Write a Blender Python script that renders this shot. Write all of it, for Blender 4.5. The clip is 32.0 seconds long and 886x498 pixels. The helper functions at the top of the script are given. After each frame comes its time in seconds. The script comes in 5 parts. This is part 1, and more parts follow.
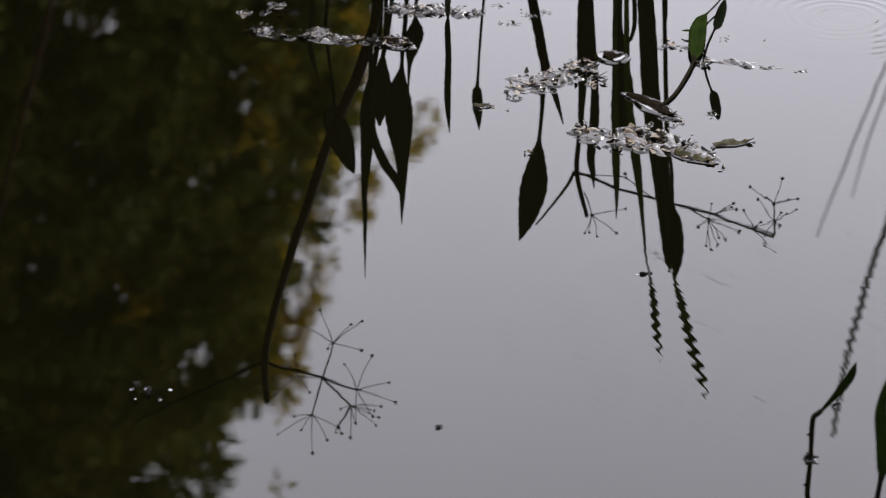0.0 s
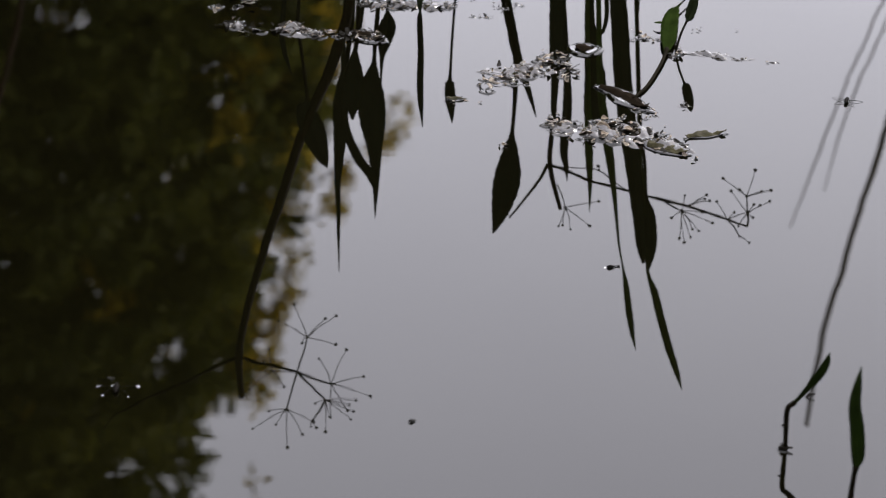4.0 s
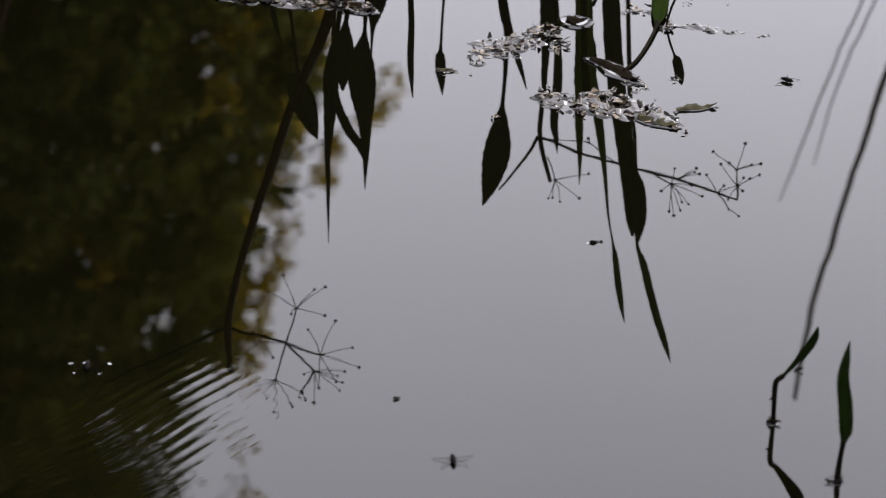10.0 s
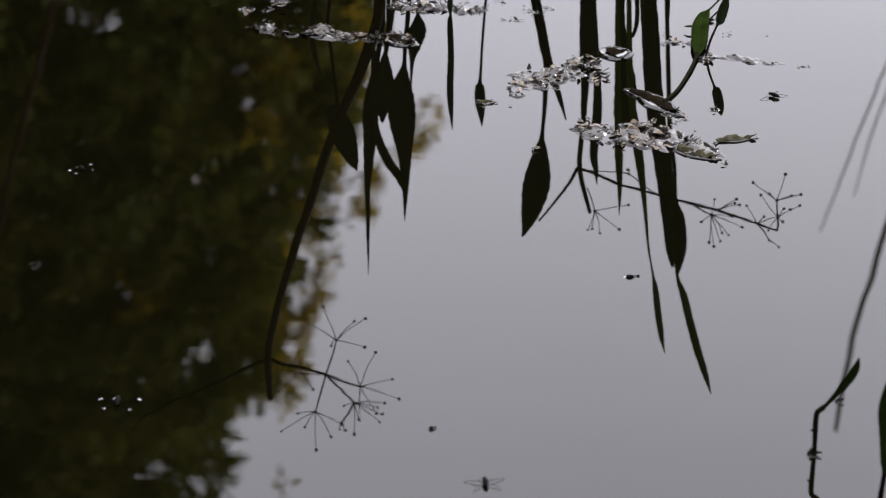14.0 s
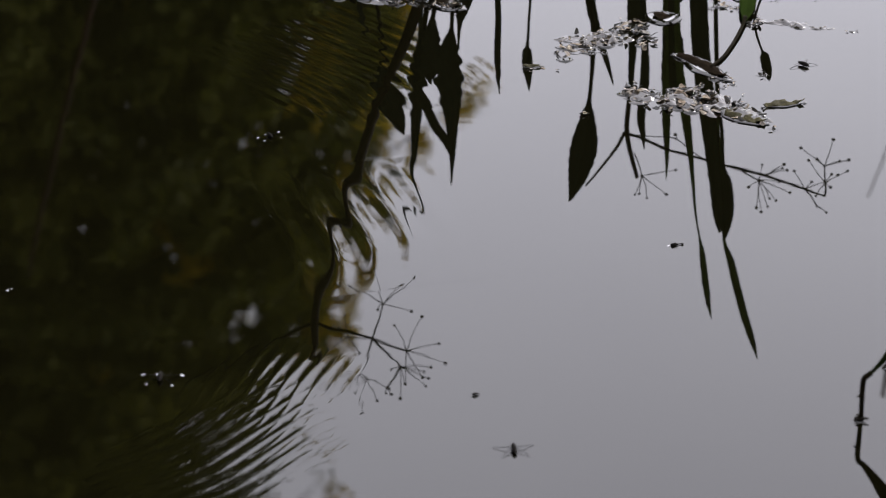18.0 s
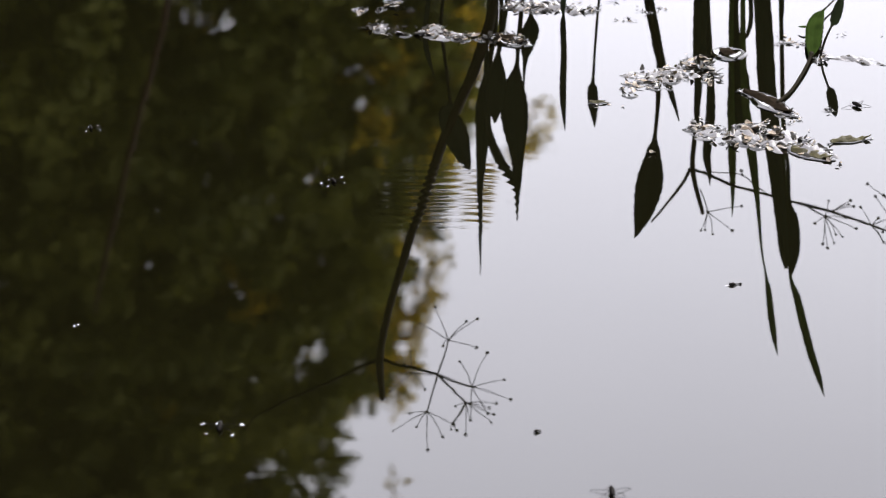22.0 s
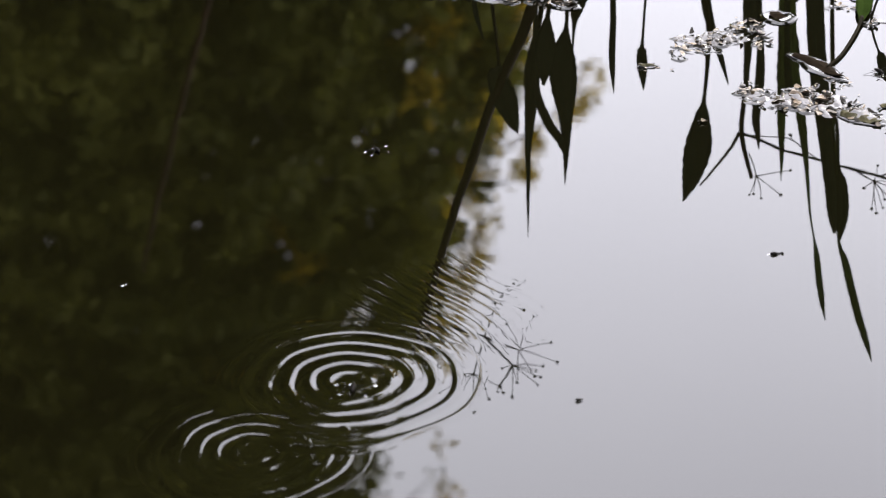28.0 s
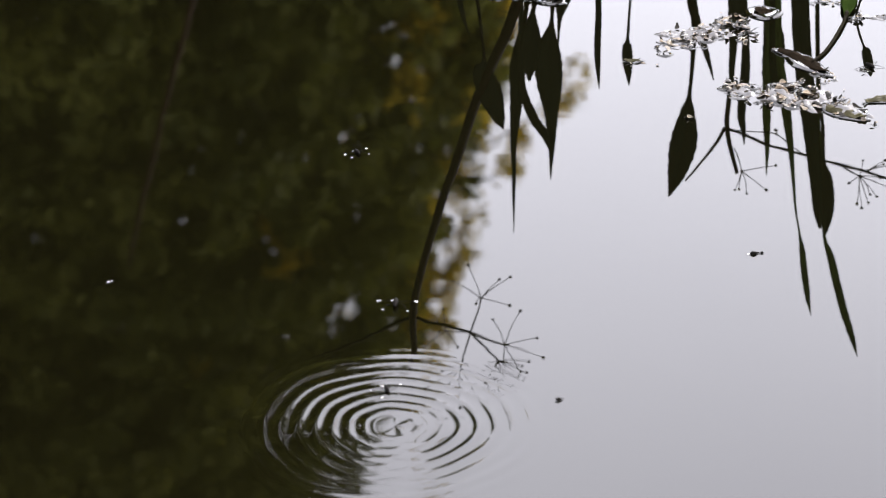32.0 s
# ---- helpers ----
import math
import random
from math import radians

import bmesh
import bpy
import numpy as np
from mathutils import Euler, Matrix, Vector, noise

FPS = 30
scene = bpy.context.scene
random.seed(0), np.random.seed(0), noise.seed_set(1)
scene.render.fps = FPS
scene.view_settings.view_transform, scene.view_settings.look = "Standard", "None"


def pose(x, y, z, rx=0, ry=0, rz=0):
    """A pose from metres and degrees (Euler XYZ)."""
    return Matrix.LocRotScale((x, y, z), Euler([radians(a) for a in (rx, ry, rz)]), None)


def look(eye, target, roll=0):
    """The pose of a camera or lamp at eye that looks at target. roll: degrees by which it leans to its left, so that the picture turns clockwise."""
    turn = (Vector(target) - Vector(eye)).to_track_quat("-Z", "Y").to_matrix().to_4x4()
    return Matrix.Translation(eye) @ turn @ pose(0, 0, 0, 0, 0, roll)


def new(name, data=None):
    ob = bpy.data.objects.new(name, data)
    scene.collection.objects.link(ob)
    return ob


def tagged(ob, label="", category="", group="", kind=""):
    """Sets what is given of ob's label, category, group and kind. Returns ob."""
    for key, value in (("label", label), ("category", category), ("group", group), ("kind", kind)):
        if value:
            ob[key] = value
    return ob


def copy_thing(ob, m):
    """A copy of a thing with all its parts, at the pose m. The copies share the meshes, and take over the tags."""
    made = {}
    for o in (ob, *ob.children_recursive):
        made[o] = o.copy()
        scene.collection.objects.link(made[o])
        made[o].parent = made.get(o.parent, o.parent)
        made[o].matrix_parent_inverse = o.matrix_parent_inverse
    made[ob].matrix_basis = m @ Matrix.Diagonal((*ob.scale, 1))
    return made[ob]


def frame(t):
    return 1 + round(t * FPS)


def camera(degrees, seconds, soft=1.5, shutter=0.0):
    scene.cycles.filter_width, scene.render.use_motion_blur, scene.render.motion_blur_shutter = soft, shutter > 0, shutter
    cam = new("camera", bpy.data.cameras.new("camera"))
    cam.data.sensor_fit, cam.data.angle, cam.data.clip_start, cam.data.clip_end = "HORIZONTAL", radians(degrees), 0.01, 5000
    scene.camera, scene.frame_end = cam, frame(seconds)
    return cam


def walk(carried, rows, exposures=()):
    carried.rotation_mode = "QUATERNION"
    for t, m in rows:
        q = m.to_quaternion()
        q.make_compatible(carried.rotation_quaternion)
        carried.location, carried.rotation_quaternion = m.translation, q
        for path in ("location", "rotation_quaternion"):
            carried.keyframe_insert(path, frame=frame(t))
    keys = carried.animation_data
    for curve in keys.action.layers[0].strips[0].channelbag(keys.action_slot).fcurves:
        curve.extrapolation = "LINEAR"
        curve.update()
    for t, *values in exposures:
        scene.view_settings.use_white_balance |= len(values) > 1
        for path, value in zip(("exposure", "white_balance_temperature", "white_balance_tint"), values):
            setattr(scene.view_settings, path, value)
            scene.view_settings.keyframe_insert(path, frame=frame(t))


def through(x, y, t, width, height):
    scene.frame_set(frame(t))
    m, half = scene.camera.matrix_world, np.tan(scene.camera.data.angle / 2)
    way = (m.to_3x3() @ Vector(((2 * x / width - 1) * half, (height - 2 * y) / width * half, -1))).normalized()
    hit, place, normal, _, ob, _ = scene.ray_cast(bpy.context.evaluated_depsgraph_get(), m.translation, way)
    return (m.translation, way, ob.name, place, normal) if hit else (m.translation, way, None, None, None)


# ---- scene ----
# A still pond seen from its bank: plants stand in the water past the upper edge of the view and show as mirror images.
EYE = (0.0, -2.2570, 1.1500)
PATH = [
    (0, pose(EYE[0], EYE[1], EYE[2], 63.504, -0.244, 0.383)),
    (0.5, pose(EYE[0], EYE[1], EYE[2], 63.391, -0.238, 0.271)),
    (1, pose(EYE[0], EYE[1], EYE[2], 63.292, -0.289, 0.120)),
    (1.5, pose(EYE[0], EYE[1], EYE[2], 63.217, -0.328, 0.003)),
    (2, pose(EYE[0], EYE[1], EYE[2], 63.192, -0.327, -0.127)),
    (2.5, pose(EYE[0], EYE[1], EYE[2], 63.362, -0.250, -0.149)),
    (4.5, pose(EYE[0], EYE[1], EYE[2], 63.371, -0.131, -0.271)),
    (5, pose(EYE[0], EYE[1], EYE[2], 63.302, -0.043, -0.190)),
    (5.5, pose(EYE[0], EYE[1], EYE[2], 63.190, -0.005, -0.059)),
    (6, pose(EYE[0], EYE[1], EYE[2], 63.000, -0.000, -0.000)),
    (6.5, pose(EYE[0], EYE[1], EYE[2], 62.896, -0.025, 0.061)),
    (7, pose(EYE[0], EYE[1], EYE[2], 62.784, -0.054, 0.019)),
    (7.5, pose(EYE[0], EYE[1], EYE[2], 62.717, -0.054, 0.135)),
    (8, pose(EYE[0], EYE[1], EYE[2], 62.686, -0.054, 0.227)),
    (8.5, pose(EYE[0], EYE[1], EYE[2], 62.605, -0.092, 0.249)),
    (9, pose(EYE[0], EYE[1], EYE[2], 62.597, -0.258, 0.108)),
    (9.5, pose(EYE[0], EYE[1], EYE[2], 62.674, -0.481, -0.255)),
    (10, pose(EYE[0], EYE[1], EYE[2], 62.792, -0.534, -0.313)),
    (10.5, pose(EYE[0], EYE[1], EYE[2], 62.887, -0.563, -0.215)),
    (11, pose(EYE[0], EYE[1], EYE[2], 62.967, -0.578, -0.258)),
    (11.5, pose(EYE[0], EYE[1], EYE[2], 63.040, -0.592, -0.338)),
    (12, pose(EYE[0], EYE[1], EYE[2], 63.092, -0.582, -0.360)),
    (12.5, pose(EYE[0], EYE[1], EYE[2], 63.187, -0.473, -0.250)),
    (13, pose(EYE[0], EYE[1], EYE[2], 63.269, -0.346, -0.236)),
    (13.5, pose(EYE[0], EYE[1], EYE[2], 63.326, -0.239, 0.090)),
    (14, pose(EYE[0], EYE[1], EYE[2], 63.433, -0.080, 0.372)),
    (14.5, pose(EYE[0], EYE[1], EYE[2], 63.493, -0.020, 0.488)),
    (15, pose(EYE[0], EYE[1], EYE[2], 63.151, 0.003, 0.575)),
    (15.5, pose(EYE[0], EYE[1], EYE[2], 62.661, -0.021, 0.695)),
    (17.5, pose(EYE[0], EYE[1], EYE[2], 62.563, 0.159, 1.184)),
    (18, pose(EYE[0], EYE[1], EYE[2], 62.705, 0.190, 1.307)),
    (18.5, pose(EYE[0], EYE[1], EYE[2], 62.795, 0.262, 1.466)),
    (19, pose(EYE[0], EYE[1], EYE[2], 62.814, 0.347, 1.641)),
    (19.5, pose(EYE[0], EYE[1], EYE[2], 62.913, 0.381, 1.718)),
    (20, pose(EYE[0], EYE[1], EYE[2], 63.083, 0.399, 1.721)),
    (20.5, pose(EYE[0], EYE[1], EYE[2], 63.254, 0.447, 1.806)),
    (21, pose(EYE[0], EYE[1], EYE[2], 63.431, 0.555, 2.026)),
    (21.5, pose(EYE[0], EYE[1], EYE[2], 63.531, 0.695, 2.298)),
    (22, pose(EYE[0], EYE[1], EYE[2], 63.454, 0.772, 2.514)),
    (22.5, pose(EYE[0], EYE[1], EYE[2], 63.370, 0.786, 2.631)),
    (23, pose(EYE[0], EYE[1], EYE[2], 63.265, 0.787, 2.715)),
    (23.5, pose(EYE[0], EYE[1], EYE[2], 63.168, 0.916, 3.107)),
    (24, pose(EYE[0], EYE[1], EYE[2], 63.072, 0.963, 3.363)),
    (24.5, pose(EYE[0], EYE[1], EYE[2], 63.019, 1.025, 3.602)),
    (25, pose(EYE[0], EYE[1], EYE[2], 62.877, 0.936, 3.580)),
    (25.5, pose(EYE[0], EYE[1], EYE[2], 62.728, 0.810, 3.457)),
    (27.5, pose(EYE[0], EYE[1], EYE[2], 62.680, 0.871, 3.609)),
    (28, pose(EYE[0], EYE[1], EYE[2], 62.695, 0.856, 3.566)),
    (28.5, pose(EYE[0], EYE[1], EYE[2], 62.697, 0.826, 3.580)),
    (29, pose(EYE[0], EYE[1], EYE[2], 62.699, 0.784, 3.513)),
    (29.5, pose(EYE[0], EYE[1], EYE[2], 62.669, 0.769, 3.461)),
    (30, pose(EYE[0], EYE[1], EYE[2], 62.656, 0.722, 3.329)),
    (30.5, pose(EYE[0], EYE[1], EYE[2], 62.604, 0.755, 3.288)),
    (31, pose(EYE[0], EYE[1], EYE[2], 62.615, 0.817, 3.355)),
    (31.5, pose(EYE[0], EYE[1], EYE[2], 62.580, 0.799, 3.302)),
    (32, pose(EYE[0], EYE[1], EYE[2], 62.601, 0.815, 3.259)),
]

cam = camera(18.0, 32.0, soft=1.1)
cam.data.dof.use_dof = True
cam.data.dof.focus_distance = 2.75
cam.data.dof.aperture_fstop = 10.0
EXPOSURE = [(0, 0.0, 6500, 10), (19.9, 0.0, 6500, 10), (20.9, 0.90, 6500, 9.5), (32, 0.90, 6500, 9.5)]
BASE_STOPS = 2.37
walk(cam, PATH, [(t, s + BASE_STOPS, k, tint) for t, s, k, tint in EXPOSURE])

# ---- world and sun: bright overcast, glow low in the sky ahead ----
world = bpy.data.worlds.new("overcast_sky")
scene.world = world
world.use_nodes = True
wn, wl = world.node_tree.nodes, world.node_tree.links
wn.clear()
w_out, w_bg = wn.new("ShaderNodeOutputWorld"), wn.new("ShaderNodeBackground")
sky = wn.new("ShaderNodeTexSky")
sky.sky_type, sky.sun_disc = "NISHITA", False
sky.sun_elevation, sky.sun_rotation = radians(37), radians(57)
sky.dust_density, sky.air_density = 4.0, 1.0
dim = wn.new("ShaderNodeVectorMath")
dim.operation = "SCALE"
dim.inputs["Scale"].default_value = 0.10
coord = wn.new("ShaderNodeTexCoord")
cloud = wn.new("ShaderNodeTexNoise")
cloud.inputs["Scale"].default_value, cloud.inputs["Detail"].default_value = 2.2, 4.0
ramp = wn.new("ShaderNodeValToRGB")
ramp.color_ramp.elements[0].position, ramp.color_ramp.elements[0].color = 0.30, (0.88, 0.86, 0.95, 1)
ramp.color_ramp.elements[1].position, ramp.color_ramp.elements[1].color = 0.75, (1.075, 1.05, 1.135, 1)
cover = wn.new("ShaderNodeMix")
cover.data_type = "RGBA"
cover.inputs[0].default_value = 0.86
wl.new(sky.outputs[0], dim.inputs[0])
wl.new(coord.outputs["Generated"], cloud.inputs["Vector"])
wl.new(cloud.outputs[0], ramp.inputs[0])
wl.new(dim.outputs[0], cover.inputs[6])
wl.new(ramp.outputs[0], cover.inputs[7])
wl.new(cover.outputs[2], w_bg.inputs["Color"])
wl.new(w_bg.outputs[0], w_out.inputs["Surface"])
w_bg.inputs["Strength"].default_value = 1.0

sun = new("sun", bpy.data.lights.new("sun", "SUN"))
sun.data.energy, sun.data.angle, sun.data.color = 1.1, radians(12), (1.0, 0.96, 0.9)
sun.matrix_world = look((11, 7, 10), (0, 0, 0))


# ---- materials ----
def material(name, dark, light, scale=30.0, rough=0.5, bump=0.0, bump_scale=None, metal=0.0, spec=0.5, by_object=0.0, by_island=0.0, through=0.0, ior=1.45):
    """Two tones mixed by noise at two scales, with fine relief; by_object and by_island shift the tone from piece to piece."""
    m = bpy.data.materials.new(name)
    m.use_nodes = True
    n, l = m.node_tree.nodes, m.node_tree.links
    b = n["Principled BSDF"]
    tc = n.new("ShaderNodeTexCoord")
    big, fine = n.new("ShaderNodeTexNoise"), n.new("ShaderNodeTexNoise")
    big.inputs["Scale"].default_value, big.inputs["Detail"].default_value = scale, 3.0
    fine.inputs["Scale"].default_value, fine.inputs["Detail"].default_value = scale * 7, 4.0
    add = n.new("ShaderNodeMath")
    add.operation = "MULTIPLY_ADD"
    add.inputs[1].default_value, add.inputs[2].default_value = 0.35, 0.0
    total = n.new("ShaderNodeMath")
    total.operation = "MULTIPLY_ADD"
    total.inputs[1].default_value = 0.9
    l.new(tc.outputs["Object"], big.inputs["Vector"])
    l.new(tc.outputs["Object"], fine.inputs["Vector"])
    l.new(fine.outputs[0], add.inputs[0])
    l.new(big.outputs[0], total.inputs[0])
    l.new(add.outputs[0], total.inputs[2])
    value = total.outputs[0]
    if by_object or by_island:
        source = n.new("ShaderNodeObjectInfo").outputs["Random"] if by_object else n.new("ShaderNodeNewGeometry").outputs["Random Per Island"]
        shift = n.new("ShaderNodeMath")
        shift.operation = "MULTIPLY_ADD"
        shift.inputs[1].default_value = by_object or by_island
        l.new(source, shift.inputs[0])
        sub = n.new("ShaderNodeMath")
        sub.operation = "SUBTRACT"
        sub.inputs[1].default_value = 0.5 * (by_object or by_island)
        l.new(value, sub.inputs[0])
        l.new(sub.outputs[0], shift.inputs[2])
        value = shift.outputs[0]
    mix = n.new("ShaderNodeValToRGB")
    mix.color_ramp.elements[0].position, mix.color_ramp.elements[0].color = 0.3, (*dark, 1)
    mix.color_ramp.elements[1].position, mix.color_ramp.elements[1].color = 0.85, (*light, 1)
    l.new(value, mix.inputs[0])
    l.new(mix.outputs[0], b.inputs["Base Color"])
    b.inputs["Roughness"].default_value, b.inputs["Metallic"].default_value = rough, metal
    b.inputs["Specular IOR Level"].default_value, b.inputs["IOR"].default_value = spec, ior
    if bump:
        relief = n.new("ShaderNodeBump")
        relief.inputs["Strength"].default_value, relief.inputs["Distance"].default_value = bump, 0.002
        l.new(fine.outputs[0] if bump_scale is None else big.outputs[0], relief.inputs["Height"])
        l.new(relief.outputs[0], b.inputs["Normal"])
    if through:
        thin = n.new("ShaderNodeBsdfTranslucent")
        l.new(mix.outputs[0], thin.inputs["Color"])
        both = n.new("ShaderNodeMixShader")
        both.inputs[0].default_value = through
        l.new(b.outputs[0], both.inputs[1])
        l.new(thin.outputs[0], both.inputs[2])
        l.new(both.outputs[0], n["Material Output"].inputs["Surface"])
    return m


def water_material():
    """Dark pond water: a clear mirror over brown depth, with the faintest breath of wind on it."""
    m = bpy.data.materials.new("pond_water")
    m.use_nodes = True
    n, l = m.node_tree.nodes, m.node_tree.links
    b = n["Principled BSDF"]
    b.inputs["Base Color"].default_value = (0.0012, 0.0011, 0.0004, 1)
    b.inputs["Roughness"].default_value, b.inputs["IOR"].default_value = 0.0, 1.333
    tc, wind = n.new("ShaderNodeTexCoord"), n.new("ShaderNodeTexNoise")
    wind.inputs["Scale"].default_value, wind.inputs["Detail"].default_value = 9.0, 1.0
    relief = n.new("ShaderNodeBump")
    relief.inputs["Strength"].default_value, relief.inputs["Distance"].default_value = 1.0, 0.00011
    l.new(tc.outputs["Object"], wind.inputs["Vector"])
    l.new(wind.outputs[0], relief.inputs["Height"])
    stretch, fine = n.new("ShaderNodeMapping"), n.new("ShaderNodeTexNoise")
    stretch.inputs["Scale"].default_value = (14.0, 62.0, 1.0)
    fine.inputs["Scale"].default_value, fine.inputs["Detail"].default_value = 1.0, 1.0
    wavelets = n.new("ShaderNodeBump")
    wavelets.inputs["Strength"].default_value, wavelets.inputs["Distance"].default_value = 1.0, 0.000007
    l.new(tc.outputs["Object"], stretch.inputs["Vector"])
    l.new(stretch.outputs[0], fine.inputs["Vector"])
    l.new(fine.outputs[0], wavelets.inputs["Height"])
    l.new(relief.outputs[0], wavelets.inputs["Normal"])
    l.new(wavelets.outputs[0], b.inputs["Normal"])
    return m


WATER = water_material()
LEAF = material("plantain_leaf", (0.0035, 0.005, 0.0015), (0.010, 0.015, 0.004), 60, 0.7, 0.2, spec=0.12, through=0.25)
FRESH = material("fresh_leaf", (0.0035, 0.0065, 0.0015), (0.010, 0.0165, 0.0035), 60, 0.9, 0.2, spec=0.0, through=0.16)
# brighter green copy of the leaf: light from behind put into its colour
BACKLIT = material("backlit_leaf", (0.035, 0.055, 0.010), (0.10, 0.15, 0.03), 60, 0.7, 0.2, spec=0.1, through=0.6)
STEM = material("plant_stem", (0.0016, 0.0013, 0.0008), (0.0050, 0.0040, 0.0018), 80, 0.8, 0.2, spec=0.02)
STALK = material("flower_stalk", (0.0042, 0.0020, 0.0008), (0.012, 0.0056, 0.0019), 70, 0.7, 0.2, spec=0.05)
SEED = material("seed_head", (0.010, 0.009, 0.006), (0.03, 0.025, 0.014), 300, 0.8, 0.3, spec=0.1)
SCRAP = material("dead_scrap", (0.003, 0.002, 0.0012), (0.036, 0.025, 0.011), 120, 0.30, 0.4, spec=0.4, by_object=0.7)
PALE = material("bleached_scrap", (0.014, 0.010, 0.006), (0.105, 0.082, 0.055), 130, 0.28, 0.4, spec=0.5, by_object=0.7)
BROWN = material("brown_scrap", (0.007, 0.0046, 0.0022), (0.075, 0.052, 0.028), 90, 0.42, 0.3, spec=0.45, by_object=0.6)
ROT = material("rotten_leaf", (0.0006, 0.0005, 0.0003), (0.008, 0.0055, 0.003), 260, 0.9, 0.5, spec=0.02)
# metal base brighter than water, to paint sky glints on dimples and bubbles
SKY_GLINT = material("sky_glint", (0.19, 0.195, 0.20), (0.33, 0.33, 0.34), 300, 0.08, metal=0.7)
MOTH = material("moth_wing", (0.09, 0.040, 0.018), (0.20, 0.10, 0.05), 300, 0.7)
SCUM = material("wet_scum", (0.0015, 0.0011, 0.0007), (0.014, 0.0105, 0.007), 110, 0.03, 0.1, spec=0.5, ior=1.52)
DARK = material("rotten_scrap", (0.0015, 0.0012, 0.0008), (0.005, 0.004, 0.0025), 150, 0.6, 0.4, spec=0.06)
OLIVE = material("olive_dead_leaf", (0.004, 0.0036, 0.0013), (0.024, 0.021, 0.007), 140, 0.6, 0.6, spec=0.08)
INSECT = material("insect_shell", (0.0009, 0.0007, 0.0006), (0.003, 0.0024, 0.002), 400, 0.7, 0.2, spec=0.04)
BARK = material("tree_bark", (0.03, 0.024, 0.018), (0.11, 0.09, 0.065), 9, 0.85, 0.8)
CROWN = material("tree_leaf", (0.030, 0.040, 0.007), (0.15, 0.148, 0.021), 1.1, 0.7, spec=0.2, through=0.4, by_island=0.2)
# yellower, paler leaf copy: light through the crown's edge put into the colour
GOLD = material("lit_edge_leaf", (0.18, 0.142, 0.015), (0.54, 0.385, 0.034), 1.2, 0.7, spec=0.2, through=0.62, by_island=0.25)
REED = material("reed", (0.05, 0.045, 0.035), (0.13, 0.115, 0.085), 40, 0.6, 0.2)
RUSSET = material("russet_reed", (0.010, 0.004, 0.003), (0.03, 0.011, 0.008), 40, 0.8, 0.2, spec=0.05)
EARTH = material("bank_earth", (0.035, 0.032, 0.016), (0.11, 0.10, 0.045), 1.2, 0.9, 0.6)


# ---- mesh helpers ----
def mesh_of(name, verts, faces, mat, smooth=True):
    me = bpy.data.meshes.new(name)
    me.from_pydata([tuple(v) for v in verts], [], faces)
    me.materials.append(mat)
    if smooth:
        me.polygons.foreach_set("use_smooth", [True] * len(me.polygons))
    me.update()
    return me


def piece(name, me, parent, m=None, label=""):
    ob = new(name, me)
    ob.parent = parent
    if m is not None:
        ob.matrix_basis = m
    if label:
        ob["label"] = label
    return ob


def thing(name, x, y, z, label, category, group="", kind=""):
    ob = new(name)
    ob.matrix_basis = pose(x, y, z)
    return tagged(ob, label, category, group, kind)


def glide(points, steps):
    """A smooth line of steps + 1 points through control points of any width (Catmull-Rom)."""
    p = np.array(points, float)
    p = np.vstack([2 * p[0] - p[1], p, 2 * p[-1] - p[-2]])
    length = len(points) - 1
    out = []
    for i in range(steps + 1):
        u = i / steps * length
        k = min(int(u), length - 1)
        f = u - k
        a, b, c, d = p[k:k + 4]
        out.append(0.5 * (2 * b + (c - a) * f + (2 * a - 5 * b + 4 * c - d) * f * f + (3 * b - a - 3 * c + d) * f ** 3))
    return np.array(out)


def tube(points, sides=7):
    """Verts and faces of a round stem through rows of x, y, z, radius."""
    verts, faces = [], []
    p = np.array(points, float)
    for i, row in enumerate(p):
        ahead = Vector(p[min(i + 1, len(p) - 1)][:3] - p[max(i - 1, 0)][:3]).normalized()
        side = ahead.cross(Vector((0.13, 1, 0.21))).normalized()
        up = side.cross(ahead)
        for s in range(sides):
            a = 2 * math.pi * s / sides
            verts.append(Vector(row[:3]) + (side * math.cos(a) + up * math.sin(a)) * max(row[3], 0.00015))
    for i in range(len(p) - 1):
        for s in range(sides):
            a, b = i * sides + s, i * sides + (s + 1) % sides
            faces.append((a, b, b + sides, a + sides))
    faces.append(tuple(range(sides))[::-1])
    faces.append(tuple(range((len(p) - 1) * sides, len(p) * sides)))
    return verts, faces


